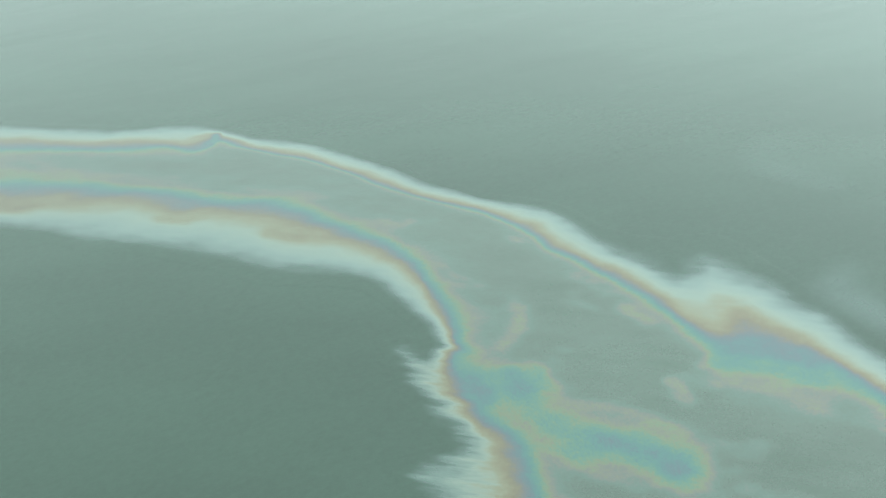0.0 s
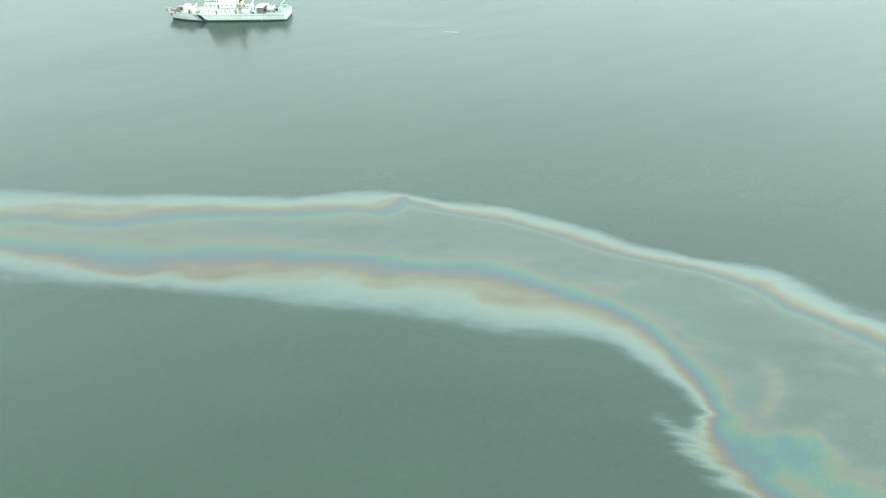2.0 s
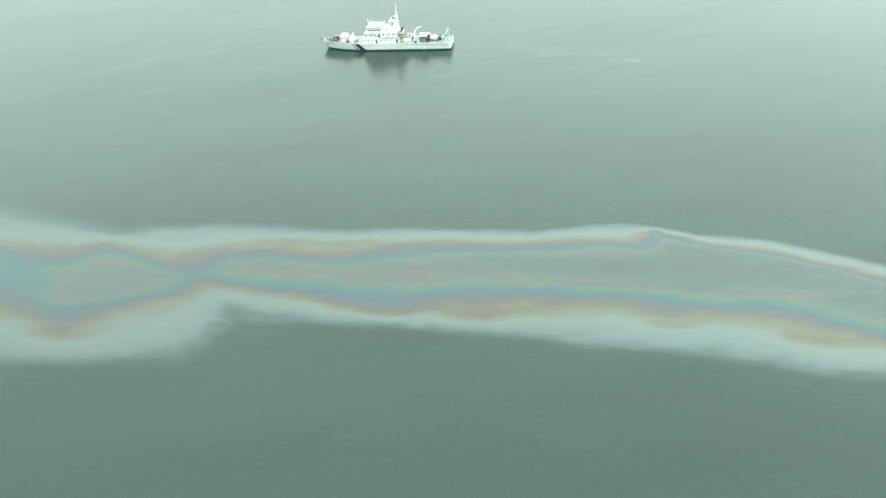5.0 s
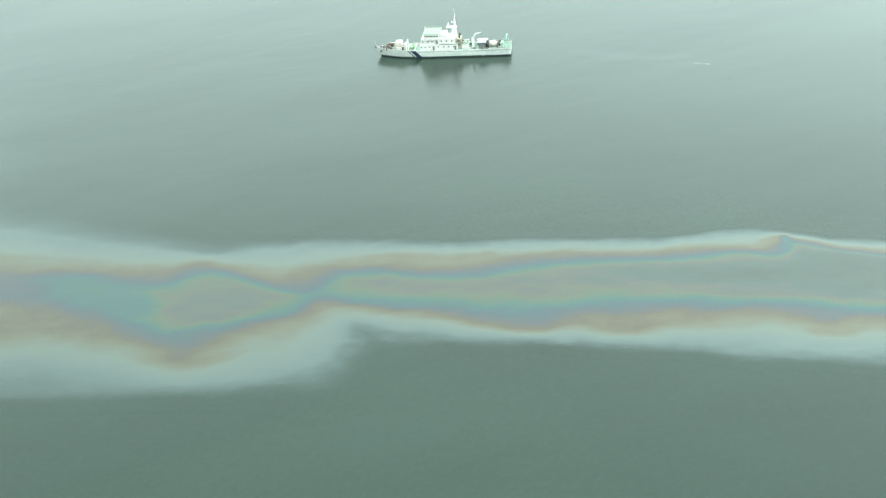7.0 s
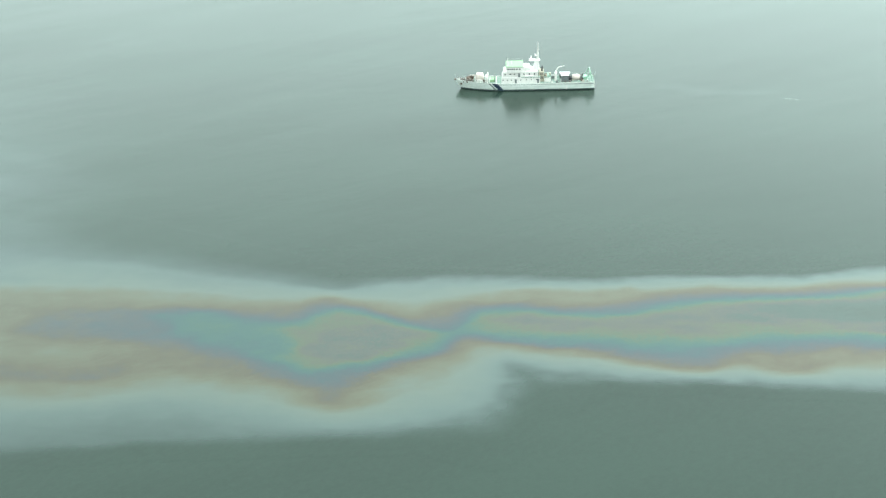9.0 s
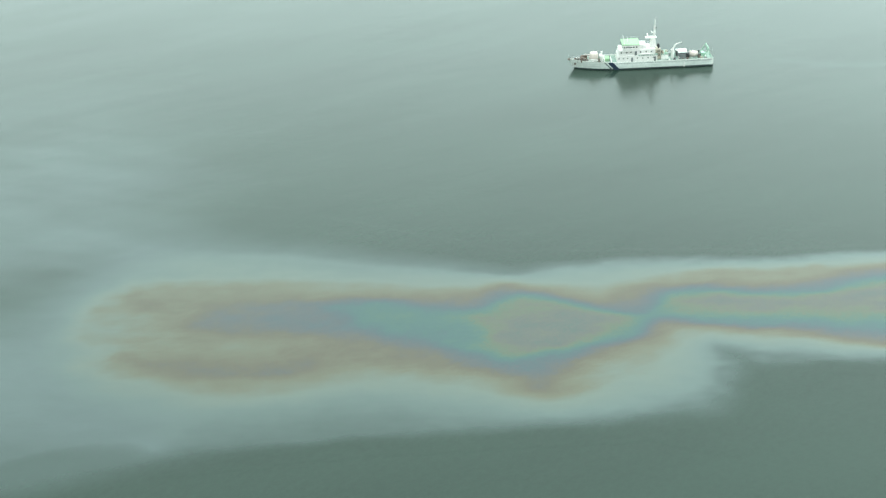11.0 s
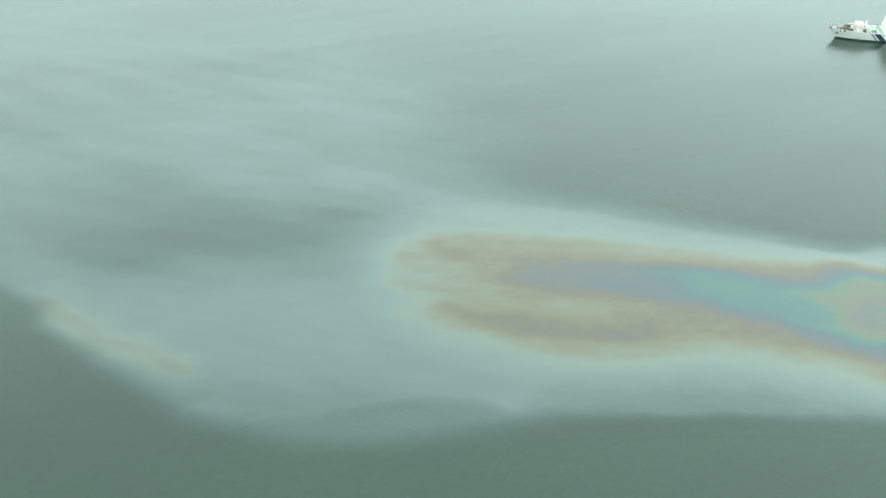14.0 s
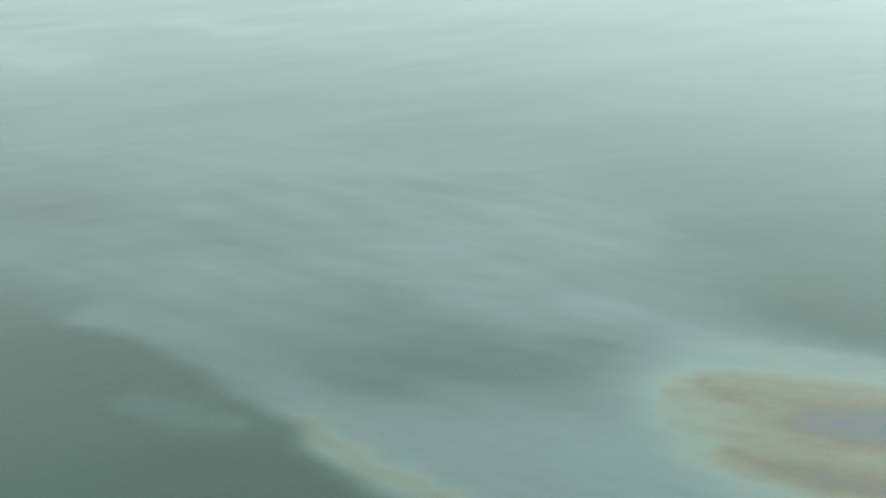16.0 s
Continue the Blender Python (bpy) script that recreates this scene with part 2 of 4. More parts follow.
# ---- the sea: one sheet out to the horizon ----
def make_sea():
    radii = [0, 40, 90, 160, 260, 400, 600, 900, 1400, 2200, 3500, 6000, 12000]
    n = 72
    bm = bmesh.new()
    mid = bm.verts.new((-220, 320, 0))
    last = None
    for r in radii[1:]:
        ring = [bm.verts.new((-220 + r * math.cos(2 * math.pi * i / n), 320 + r * math.sin(2 * math.pi * i / n), 0)) for i in range(n)]
        for i in range(n):
            j = (i + 1) % n
            bm.faces.new((mid, ring[i], ring[j]) if last is None else (last[i], ring[i], ring[j], last[j]))
        last = ring
    return tagged(link("water", bm, SEA), "calm grey-green sea under an overcast sky", "sea", kind="structure")


make_sea()


# ---- the oil slick: a film that thickens from its rims to its core ----
# lines of equal thickness, from the fresh end of the slick to its spread-out tail, in metres
FAR_RIM = [
    (129, 137), (116, 163), (103, 186), (99, 192), (94.5, 200), (88.5, 205), (85, 211), (80, 215.5), (74.6, 221), (70.5, 225), (67.5, 224), (62.6, 219.5),
    (57.4, 219), (50.7, 226), (43.4, 231.4), (36.2, 239.6), (30.3, 248.4), (25, 253.6), (13.8, 258.6), (5, 261.7), (-5, 268), (-14.5, 273.5), (-29, 283.8), (-46, 295),
    (-62, 302), (-75, 304.6), (-82.5, 309.3), (-91.5, 313.3), (-100, 315.5), (-112, 315.6), (-127, 314.2), (-150.5, 317.2), (-171, 321), (-203, 325), (-230, 330.2), (-252, 332),
    (-267, 332.5), (-279, 331.5), (-294, 337.5), (-310, 344), (-330, 352.5), (-350, 361), (-373, 369), (-392, 375), (-406, 378), (-424, 371), (-445, 350), (-472, 318),
]
NEAR_RIM = [
    (-6, 107), (-7, 132), (-8.8, 144), (-10.8, 148.3), (-12.8, 153.5), (-7.9, 155.1), (-3.5, 158.1), (-2.2, 160.3), (-4.1, 163.4), (-8.5, 169.4), (-11.5, 175.4), (-14.8, 180.5),
    (-16.1, 186.3), (-17.9, 190.7), (-18.6, 193.8), (-15.5, 192), (-12.1, 189.8), (-10.6, 189.4), (-9.4, 191.5), (-9.2, 195), (-10.2, 202.5), (-14.4, 209.3), (-20, 216.5), (-25.5, 223.5),
    (-32, 227.5), (-46, 231), (-57, 233), (-68, 238), (-82, 242.5), (-97, 247), (-120, 251), (-132, 255.5), (-160, 262), (-176, 266.5), (-192, 269.3), (-216, 276),
    (-224, 280.5), (-230, 282), (-231.5, 275.5), (-234, 268), (-240, 261), (-250, 258.5), (-268, 257.5), (-293, 260), (-325, 263), (-354, 264.5), (-400, 272), (-420, 273), (-475, 287),
]
FAR_BROWN = [
    (128, 133), (113, 160), (101.4, 174), (96.8, 180.7), (92.6, 186), (88.6, 192), (83.6, 196), (78.5, 200), (74.4, 203), (71, 203), (69, 199.5), (65.6, 197),
    (62.4, 199), (58, 203), (54.3, 209), (49, 216.3), (43.7, 224), (37.6, 227.5), (32.7, 232), (26.4, 238), (21.6, 246.4), (14.7, 250.6), (5, 256.5), (-3, 260.5),
    (-19, 269.5), (-30.5, 277), (-42.5, 285), (-55, 293), (-69, 297.5), (-80, 303.5), (-88.5, 308.5), (-93, 308.5), (-97.5, 304.8), (-104.5, 306), (-118, 307.8), (-143, 308.3),
    (-168, 311.7), (-184, 311.5), (-200, 310), (-222, 315.5), (-237, 315.5), (-248, 313.8), (-255, 311.5), (-262, 314.5), (-272, 320.5), (-283, 326), (-296, 323.3), (-318, 326.5),
]
LOBE_BROWN = [(-335, 330), (-353, 333.5), (-372, 338), (-391, 344), (-404, 344), (-412, 338.5), (-411, 330), (-407, 321), (-404, 313), (-398, 305.5), (-387, 300.5), (-370, 295.5), (-352, 292.5), (-339, 295)]
NEAR_BROWN = [
    (9.5, 107), (8, 132), (6.8, 142.3), (7, 148.8), (6.4, 154), (4.1, 159.6), (0, 164.7), (-3.1, 172), (-4.2, 180), (-5, 187), (-5.8, 192.5), (-6.2, 200), (-8, 206.5), (-11, 213),
    (-14, 222.5), (-20.3, 230.5), (-28, 236.5), (-40.5, 244.5), (-50.5, 249), (-59, 254), (-71, 259), (-85, 263.5), (-93, 261.5), (-103, 266.5), (-112, 270), (-126, 270.3),
    (-138, 270.2), (-147, 266.8), (-156, 268.2), (-162, 272.6), (-169, 272.8), (-175, 271.2), (-182, 272.6), (-192, 276.6), (-206, 282.4), (-220, 288.4), (-229, 291.3), (-239, 293.5), (-248, 289.5), (-257, 285), (-267, 280.8),
    (-271, 274.5), (-277.5, 271), (-283.6, 273.2), (-294, 283), (-304, 287.5), (-315, 292.5), (-328, 296),
]
FAR_BLUE = [
    (127, 131), (112, 158), (100.6, 172), (94.5, 180.8), (87.4, 188), (82, 190), (73.4, 194), (66.8, 191.7), (62.6, 194.5), (56.8, 202), (50.6, 210), (43, 219.5),
    (32.4, 230), (24.8, 236), (20, 244), (5, 255.3), (-3, 258.8), (-19.3, 268), (-31, 274.8), (-42.7, 283.3), (-55.2, 291.3), (-69, 296), (-80, 301), (-87.5, 305.5),
    (-90.5, 302), (-96, 300.3), (-105, 303.5), (-118, 303.5), (-138, 304.8), (-158, 306), (-180, 305.8), (-192, 304.2), (-206, 306), (-222, 311), (-235, 310.7), (-241, 306.5),
    (-244.5, 302.5), (-251.5, 305.8), (-259, 309.8), (-270, 315.8), (-278, 320), (-287, 318), (-293, 315.5), (-311, 318.2), (-322, 323), (-338, 325), (-356, 329.5), (-378, 327),
]
NEAR_BLUE = [
    (14, 107), (13, 132), (12.4, 141.7), (12.1, 148.3), (10.7, 156.8), (6.3, 164), (1, 169.6), (-1.6, 175.6), (-3, 182), (-3.7, 188), (-4.4, 195), (-5, 202), (-6.3, 209), (-11, 218.5),
    (-14.3, 227), (-21.6, 236.5), (-28, 242), (-35.5, 246.8), (-45, 253), (-54.5, 259.7), (-65, 264), (-78, 266.6), (-92, 269.6), (-104, 272.8), (-124, 276), (-141, 279),
    (-152, 281.2), (-167, 281.6), (-180, 281.8), (-195, 283.6), (-208, 287.8), (-224, 292.3), (-233, 295.5), (-242, 298.5), (-250, 292.2), (-259, 290.6), (-268, 288), (-277, 284.3),
    (-285.5, 282.3), (-292, 285.3), (-299, 292), (-306.5, 297.8), (-318, 304.8), (-331, 312), (-348, 316), (-365, 321),
]
# tables over x: thickest film of the core, how fast it gets there, and how far the rims fade out
# CORE rises past 4.2 at the fresh end: weaker steep-view reflection set as colour
CORE = ([-395, -378, -345, -325, -305, -292, -280, -266, -244, -225, -200, -170, -120, -60, 10, 130], [1.15, 1.25, 1.75, 2.45, 2.7, 3.1, 3.4, 3.6, 3.1, 3.3, 3.4, 3.6, 3.95, 4.0, 4.4, 4.8])
CLIMB_FAR = ([-330, -300, -250, -180, -110, -80, -10, 30, 55, 75, 95], [3.0, 3.5, 2.8, 5.0, 4.0, 1.3, 1.4, 3.5, 5.0, 11.0, 9.0])
CLIMB_NEAR = ([-330, -300, -265, -230, -150, -90, -40, -10, 5], [3.0, 4.2, 4.0, 6.0, 7.5, 5.0, 7.0, 6.0, 7.0])
FADE_FAR = ([-430, -380, -330, -290, -255, -230, -190, -100, 10, 40, 62, 75, 92, 110], [30, 26, 20, 14, 8, 5, 4.0, 3.2, 3.4, 6, 13, 12, 8, 6])
FADE_NEAR = ([-440, -350, -260, -240, -220, -205, -180, -110, -70, -45, -20, 0], [12, 7, 8, 18, 16, 7, 5.0, 5.5, 8, 8, 4.5, 5])
# streaks that the current has drawn out: their line, half width, thickness, share
LOBE_STREAKS = [
    ([(-332, 321), (-318, 316), (-306, 309), (-297, 299)], 5.0, 2.3, 0.85),
    ([(-303, 291), (-290, 285), (-277, 286)], 3.2, 1.75, 0.8),
    ([(-408, 334), (-399, 326), (-386, 317), (-366, 309), (-347, 303)], 5.5, 0.9, 0.8),
    ([(-402, 343), (-391, 334.5), (-377, 327)], 2.6, 1.25, 0.9),
    ([(-377, 327), (-365, 323), (-350, 320), (-336, 317)], 4.0, 1.55, 0.85),
    ([(-412, 338), (-405, 330), (-397, 323)], 2.0, 0.98, 0.8),
    ([(-400, 311), (-389, 304.5), (-372, 299), (-357, 296), (-346, 297)], 2.8, 1.3, 0.95),
    ([(-350, 306), (-334, 301), (-320, 296), (-308, 289)], 4.5, 1.2, 0.8),
    ([(-395, 347), (-370, 343), (-340, 337), (-316, 330)], 3.0, 0.85, 0.7),
    ([(-276, 272), (-262, 276), (-251, 283)], 4.0, 0.8, 0.6),
]
BAND_STREAKS = [
    ([(-232, 318), (-215, 318.5), (-199, 314), (-186, 314.5)], 3.0, 1.0, 0.85),
    ([(-160, 274), (-147, 271), (-136, 272)], 2.6, 1.0, 0.7),
    ([(-98, 259), (-91, 258), (-84, 260)], 2.3, 1.0, 0.75),
    ([(-62, 249), (-54, 246.5), (-46, 245)], 2.3, 1.05, 0.75),
    ([(61, 205), (67, 204), (69.5, 208)], 3.0, 0.8, 0.6),
]
BLUE_BLOTS = [
    ([(66, 187), (76, 189), (86, 184)], 3.6, 1.9, 0.9), ([(64, 184), (74, 182), (87, 178)], 3.6, 2.4, 0.9), ([(66, 177), (75, 174), (84, 169)], 3.6, 2.85, 0.85), ([(76, 175), (81, 172)], 1.6, 3.1, 0.8),
    ([(16, 187), (19, 179), (25, 171.5), (36, 170), (47, 163.5), (54, 153)], 2.0, 3.12, 0.8), ([(20, 160), (26, 152), (36, 146)], 2.2, 3.1, 0.7),
    ([(24, 164), (35, 159), (48, 151)], 8.0, 2.85, 0.9), ([(26, 161), (36, 158.5), (47, 151.5)], 5.4, 2.42, 0.95), ([(12, 176), (17, 168), (25, 162)], 4.6, 2.5, 0.9),
    ([(1, 183), (6, 181), (12, 180), (14, 177)], 6.0, 2.38, 0.95), ([(9.5, 183.5), (12.5, 178)], 2.6, 2.05, 0.9), ([(0, 181), (3, 175)], 2.4, 1.95, 0.8),
]
SMALL_BLOTS = [
    ([(30, 160), (37, 158)], 2.2, 2.1, 0.85), ([(42, 155), (47, 150.5)], 2.6, 2.05, 0.9), ([(50, 178), (53, 172.5)], 2.0, 3.15, 0.9),
    ([(12, 211), (14, 206), (12, 200), (8, 194)], 2.7, 2.85, 0.8), ([(42, 207.5), (48, 202)], 2.1, 2.85, 0.85), ([(30, 222), (38, 214)], 2.0, 3.15, 0.6),
    ([(-98, 306.5), (-92.5, 309.5)], 1.9, 0.98, 0.8), ([(-92, 303.5), (-89.5, 306.5), (-89.5, 309.5)], 1.1, 2.35, 0.8),
]
# thin sheens round the tail and elsewhere: line, half width, cover, name of the part
TAIL_SHEENS = [
    ([(-392, 299), (-440, 303), (-470, 303), (-488, 306)], 23, 0.93, "veil"), ([(-412, 356), (-430, 326), (-470, 318)], 22, 0.75, "veil"),
    ([(-482, 303), (-503, 316), (-520, 332)], 12, 0.66, "arm"), ([(-520, 332), (-545, 348), (-574, 361), (-606, 373)], 10, 0.52, "arm"),
    ([(-532, 352), (-565, 371), (-600, 383)], 9, 0.42, "arm"), ([(-516, 338), (-520, 362), (-545, 384), (-575, 400)], 18, 0.42, "arm"),
    ([(-424, 352), (-440, 378), (-470, 397)], 16, 0.42, "haze"), ([(-412, 378), (-440, 396), (-475, 412), (-515, 428)], 18, 0.4, "haze"),
    ([(-455, 355), (-500, 360)], 30, 0.26, "haze"), ([(-450, 402), (-520, 418), (-600, 436)], 30, 0.3, "haze"),
    ([(-440, 442), (-500, 462), (-590, 485)], 34, 0.32, "haze"), ([(-460, 500), (-560, 530), (-680, 565)], 42, 0.26, "haze"),
]
LOOSE_SHEENS = [
    ([(-545, 402), (-600, 414), (-660, 428)], 22, 0.3, "haze"), ([(-400, 410), (-425, 432), (-455, 455)], 20, 0.24, "haze"),
    ([(-395, 283), (-425, 281), (-450, 281), (-470, 286)], 13, 0.62, "veil"), ([(-462, 268), (-446, 263.5), (-430, 262), (-412, 264), (-392, 265.5)], 6, 0.8, "veil"),
    ([(-765, 715), (-800, 735), (-860, 770)], 24, 0.9, "patch"), ([(-660, 800), (-710, 830)], 16, 0.6, "fleck"),
    ([(104, 215), (108, 208), (111, 200)], 5, 0.22, "wisp"), ([(102, 278), (115, 265)], 7, 0.07, "curl"),
    ([(-538, 318), (-552, 323), (-566, 330)], 5, 0.26, "wisp"), ([(-130, 487), (-107, 478), (-75, 470)], 3.0, 0.12, "wake"),
]
SHEENS = TAIL_SHEENS + LOOSE_SHEENS
STRAW_PATCH = [(-516, 320.5), (-506, 311), (-493, 300.5), (-480, 294), (-470, 286.5)]


def near_line(x, y, line, n=5):
    """Distance of each place from a smooth line."""
    curve = spline(line, n)
    best = np.full(x.shape, 1e9)
    for a, b in zip(curve[:-1], curve[1:]):
        e = b - a
        f = np.clip(((x - a[0]) * e[0] + (y - a[1]) * e[1]) / max(e @ e, 1e-9), 0, 1)
        best = np.minimum(best, (x - a[0] - f * e[0]) ** 2 + (y - a[1] - f * e[1]) ** 2)
    return np.sqrt(best)


def within(x, y, ring):
    """Which places lie inside a closed outline."""
    hit = np.zeros(x.shape, bool)
    for (ax, ay), (bx, by) in zip(ring, np.roll(ring, -1, axis=0)):
        if ay != by:
            hit ^= ((ay > y) != (by > y)) & (x < (bx - ax) * (y - ay) / (by - ay) + ax)
    return hit


def grain_of(x, y, wide, high, seed, turn=0.0):
    c, s = math.cos(radians(turn)), math.sin(radians(turn))
    u, w = (x * c + y * s) / wide, (y * c - x * s) / high
    return np.array([noise.noise(Vector((p, q, seed))) for p, q in zip(u.ravel(), w.ravel())]).reshape(x.shape)


def film_level(x, y):
    """Thickness of the slick at each place: 0 at its rim, 1.15 on the brown line, 2 on the blue one, more towards the core."""
    swirl = 1 - 0.6 * np.clip((x + 100) / 120, 0, 1)
    wx = x + swirl * (1.6 * grain_of(x, y, 26, 16, 2.2) + 0.8 * grain_of(x, y, 8, 5, 4.4))
    wy = y + swirl * (1.3 * grain_of(x, y, 30, 18, 7.1) + 0.6 * grain_of(x, y, 9, 4, 9.3))
    # the wind combs the fresh near rim into teeth that point along -x
    comb = np.clip((206 - y) / 14, 0, 1) * np.clip((14 - x) / 12, 0, 1) * np.clip((x + 40) / 12, 0, 1)
    wx = wx + comb * (1.4 * grain_of(x, y, 26, 3.6, 5.5, -13) + 2.4 * grain_of(x, y, 16, 1.6, 6.5, -13))
    rings = []
    for far, mid, near in ((FAR_RIM, [], NEAR_RIM), (FAR_BROWN, LOBE_BROWN, NEAR_BROWN), (FAR_BLUE, [], NEAR_BLUE)):
        if mid:
            far, near = far + mid[:8], near + mid[:7:-1]
        outline = np.vstack([spline(far, 5), spline(near, 5)[::-1]])
        rings.append((within(wx, wy, outline), near_line(wx, wy, far), near_line(wx, wy, near)))
    (on, rf, rn), (brown, bf, bn), (blue, cf, cn) = rings
    rim, band, ring = np.minimum(rf, rn), np.minimum(bf, bn), np.minimum(cf, cn)
    fade = np.where(rf < rn, np.interp(x, *FADE_FAR), np.interp(x, *FADE_NEAR))
    old = np.clip((-225 - x) / 60, 0, 1)
    q = rim / np.maximum(rim + band, 0.01)
    silver = 1.15 * ((1 - old) * np.interp(q, [0, 0.12, 0.5, 0.8, 1], [0, 0.16, 0.44, 0.7, 1]) + old * np.interp(q, [0, 0.15, 0.6, 1], [0, 0.24, 0.5, 1]))
    # the near rim of the tail stays a thin blue-grey sheen
    tail = np.clip((-275 - x) / 45, 0, 1) * (rn < rf)
    silver = silver * (1 - tail) + tail * 1.15 * np.interp(q, [0, 0.2, 0.5, 0.72, 1], [0, 0.07, 0.28, 0.62, 1])
    q = band / np.maximum(band + ring, 0.01)
    straw = 1.15 + 0.85 * q ** 1.4
    core = np.interp(x, *CORE)
    climb = np.minimum(cf / np.interp(x, *CLIMB_FAR), cn / np.interp(x, *CLIMB_NEAR))
    inside = 2.0 + (core - 2.0).clip(0) * (1 - np.exp(-climb ** 1.25))
    h = np.where(blue, inside, np.where(brown, straw, np.where(on, silver, -0.8 * rim / fade)))
    soft = 0.12
    h = np.where(h < core, h, core) - soft * np.exp(-np.abs(h - core) / soft) * (core < 2) * (h > 0.9)
    h = h * (1 - 0.09 * np.clip((-335 - x) / 30, 0, 1))
    ragged = 0.7 * grain_of(x, y, 14, 7, 3.3) + 0.45 * grain_of(x, y, 5, 3, 8.8)
    for line, half_width, level, share in LOBE_STREAKS + BAND_STREAKS + BLUE_BLOTS + SMALL_BLOTS:
        d = (near_line(x, y, line) + 0.55 * half_width * ragged).clip(0)
        h = h + (level - h) * share * np.exp(-((d / (1.2 * half_width)) ** 2.2))
    # the core is drawn out in faint streaks of other thickness
    drawn = grain_of(x, y, 30, 6, 1.7, -12) + 0.6 * grain_of(x, y, 12, 2.6, 6.1, -12)
    h = h + 0.42 * drawn * np.clip((h - 2.4) / 1.0, 0, 1)
    # and here and there it is thinner, in rose and straw blots
    blot = grain_of(x, y, 17, 9, 4.9, -20) + 0.5 * grain_of(x, y, 6, 3.5, 1.3, -20)
    h = h - 2.2 * np.clip(blot - 0.3, 0, 0.42) * np.clip((h - 3.2) / 0.6, 0, 1) * np.clip((x + 80) / 60, 0, 1)
    # old straw-coloured film is mottled
    h = h + 0.12 * (grain_of(x, y, 24, 7, 5.1, -14) + 0.6 * grain_of(x, y, 7, 3, 6.6, -14)) * np.clip((-330 - x) / 40, 0, 1) * np.clip(h + 0.3, 0, 1)
    # the tail runs out into thin sheen
    h = h - 1.1 * np.clip((-380 - x) / 75, 0, 1) ** 1.2 * np.clip(1.6 - h, 0.2, 1)
    fray = np.clip(1 - np.abs(h) / 0.8, 0, 1)
    h = h + fray * (1 - 0.65 * old) * (0.16 * grain_of(x, y, 13, 6, 2.9, -10) + 0.13 * grain_of(x, y, 5, 2.2, 7.9, -10))
    zone = np.where(blue, 2, np.where(brown, 1, 0))
    side = np.where(zone == 2, 0, np.where(zone == 1, cf > cn, rf > rn)).astype(int)
    return h, zone, side, comb


def sheen_level(x, y):
    """Share of the water that thin sheen covers: streaky, and fading to its rims."""
    streak = 0.8 * grain_of(x, y, 55, 13, 3.1, -26) + 0.45 * grain_of(x, y, 24, 6, 5.7, -20) + 0.6 * grain_of(x, y, 90, 40, 8.2)
    wx, wy = x + 9 * grain_of(x, y, 40, 24, 1.9), y + 7 * grain_of(x, y, 50, 22, 4.7) + 2.5 * grain_of(x, y, 14, 9, 6.2)
    bare, loose, who, most = np.ones(x.shape), np.zeros(x.shape), np.zeros(x.shape, int), np.zeros(x.shape)
    for k, (line, half_width, cover, name) in enumerate(SHEENS):
        broken = 0.5 if name in ("haze", "wisp", "curl", "wake") else 0.35 if name == "arm" else 0.22
        c = cover * np.exp(-((near_line(wx, wy, line, 3) / (1.25 * half_width)) ** 2.2)) * (1 + 1.3 * broken * streak).clip(0, 1.8)
        if name in ("wisp", "curl"):
            loose = np.maximum(loose, c)
        else:
            bare = bare * (1 - c.clip(0, 1))
        who = np.where(c > most, k, who)
        most = np.maximum(most, c)
    # open water: a sharp edge along the dark side of the arm, and a smooth hole beside the lobe
    edge = spline([(-700, 425), (-640, 392), (-593, 368), (-562, 349), (-538, 333), (-520, 318), (-510, 307), (-501, 299), (-489, 291), (-476, 280), (-465, 269.5), (-451, 264),
                   (-432, 258), (-419, 256.6), (-407, 258.5), (-394, 260.5), (-375, 261), (-350, 262)], 5)
    loosely = 0.15 + 0.85 * np.clip((-478 - x) / 30, 0, 1)
    ex, ey = x + loosely * (wx - x), y + loosely * (wy - y)
    open_side = within(ex, ey, np.vstack([edge, [(-350, 150), (-760, 150), (-760, 425)]]))
    d = near_line(ex, ey, edge, 1)
    keep = np.where(open_side, np.exp(-((d / 3.0) ** 1.5)) * 0.6, 0.6 + 0.4 * np.clip(d / 3.0, 0, 1))
    # a fainter hem below the veil
    hem = spline([(-466, 272), (-456, 270), (-443, 267.5), (-432, 268), (-422, 270.5), (-412, 272.5), (-401, 272), (-391, 270.5), (-385, 266), (-378, 262.5)], 5)
    below = within(ex, ey, np.vstack([hem, [(-378, 240), (-466, 240)]]))
    keep = keep * np.where(below, 0.5 + 0.3 * np.exp(-((near_line(ex, ey, hem, 1) / 2.5) ** 1.5)), 1)
    hx, hy = x + 26 * grain_of(x, y, 60, 16, 9.4, -20), y + 15 * grain_of(x, y, 46, 12, 2.3, -24)
    hole = (0.66 * (1 - 0.55 * streak) * np.exp(-(((hx + 466) / 50) ** 2 + ((hy - 353) / 21) ** 2) ** 1.1)).clip(0, 0.85)
    return np.maximum((1 - bare) * keep * (1 - hole), loose), who


def film_part(name, x, y, faces, z, values, parent, label=""):
    """One piece of floating film: its faces out of a grid of places, with the film's make-up at each point."""
    used, where = np.unique(faces, return_inverse=True)
    me = bpy.data.meshes.new(name)
    me.from_pydata(np.stack([x.ravel(), y.ravel(), z.ravel()], -1)[used].tolist(), [], where.reshape(faces.shape).tolist())
    for key, v in values.items():
        me.attributes.new(key, "FLOAT", "POINT").data.foreach_set("value", v.ravel()[used].astype(np.float32))
    me.materials.append(OIL)
    ob = new(name, me)
    ob.parent = parent
    return tagged(ob, label)


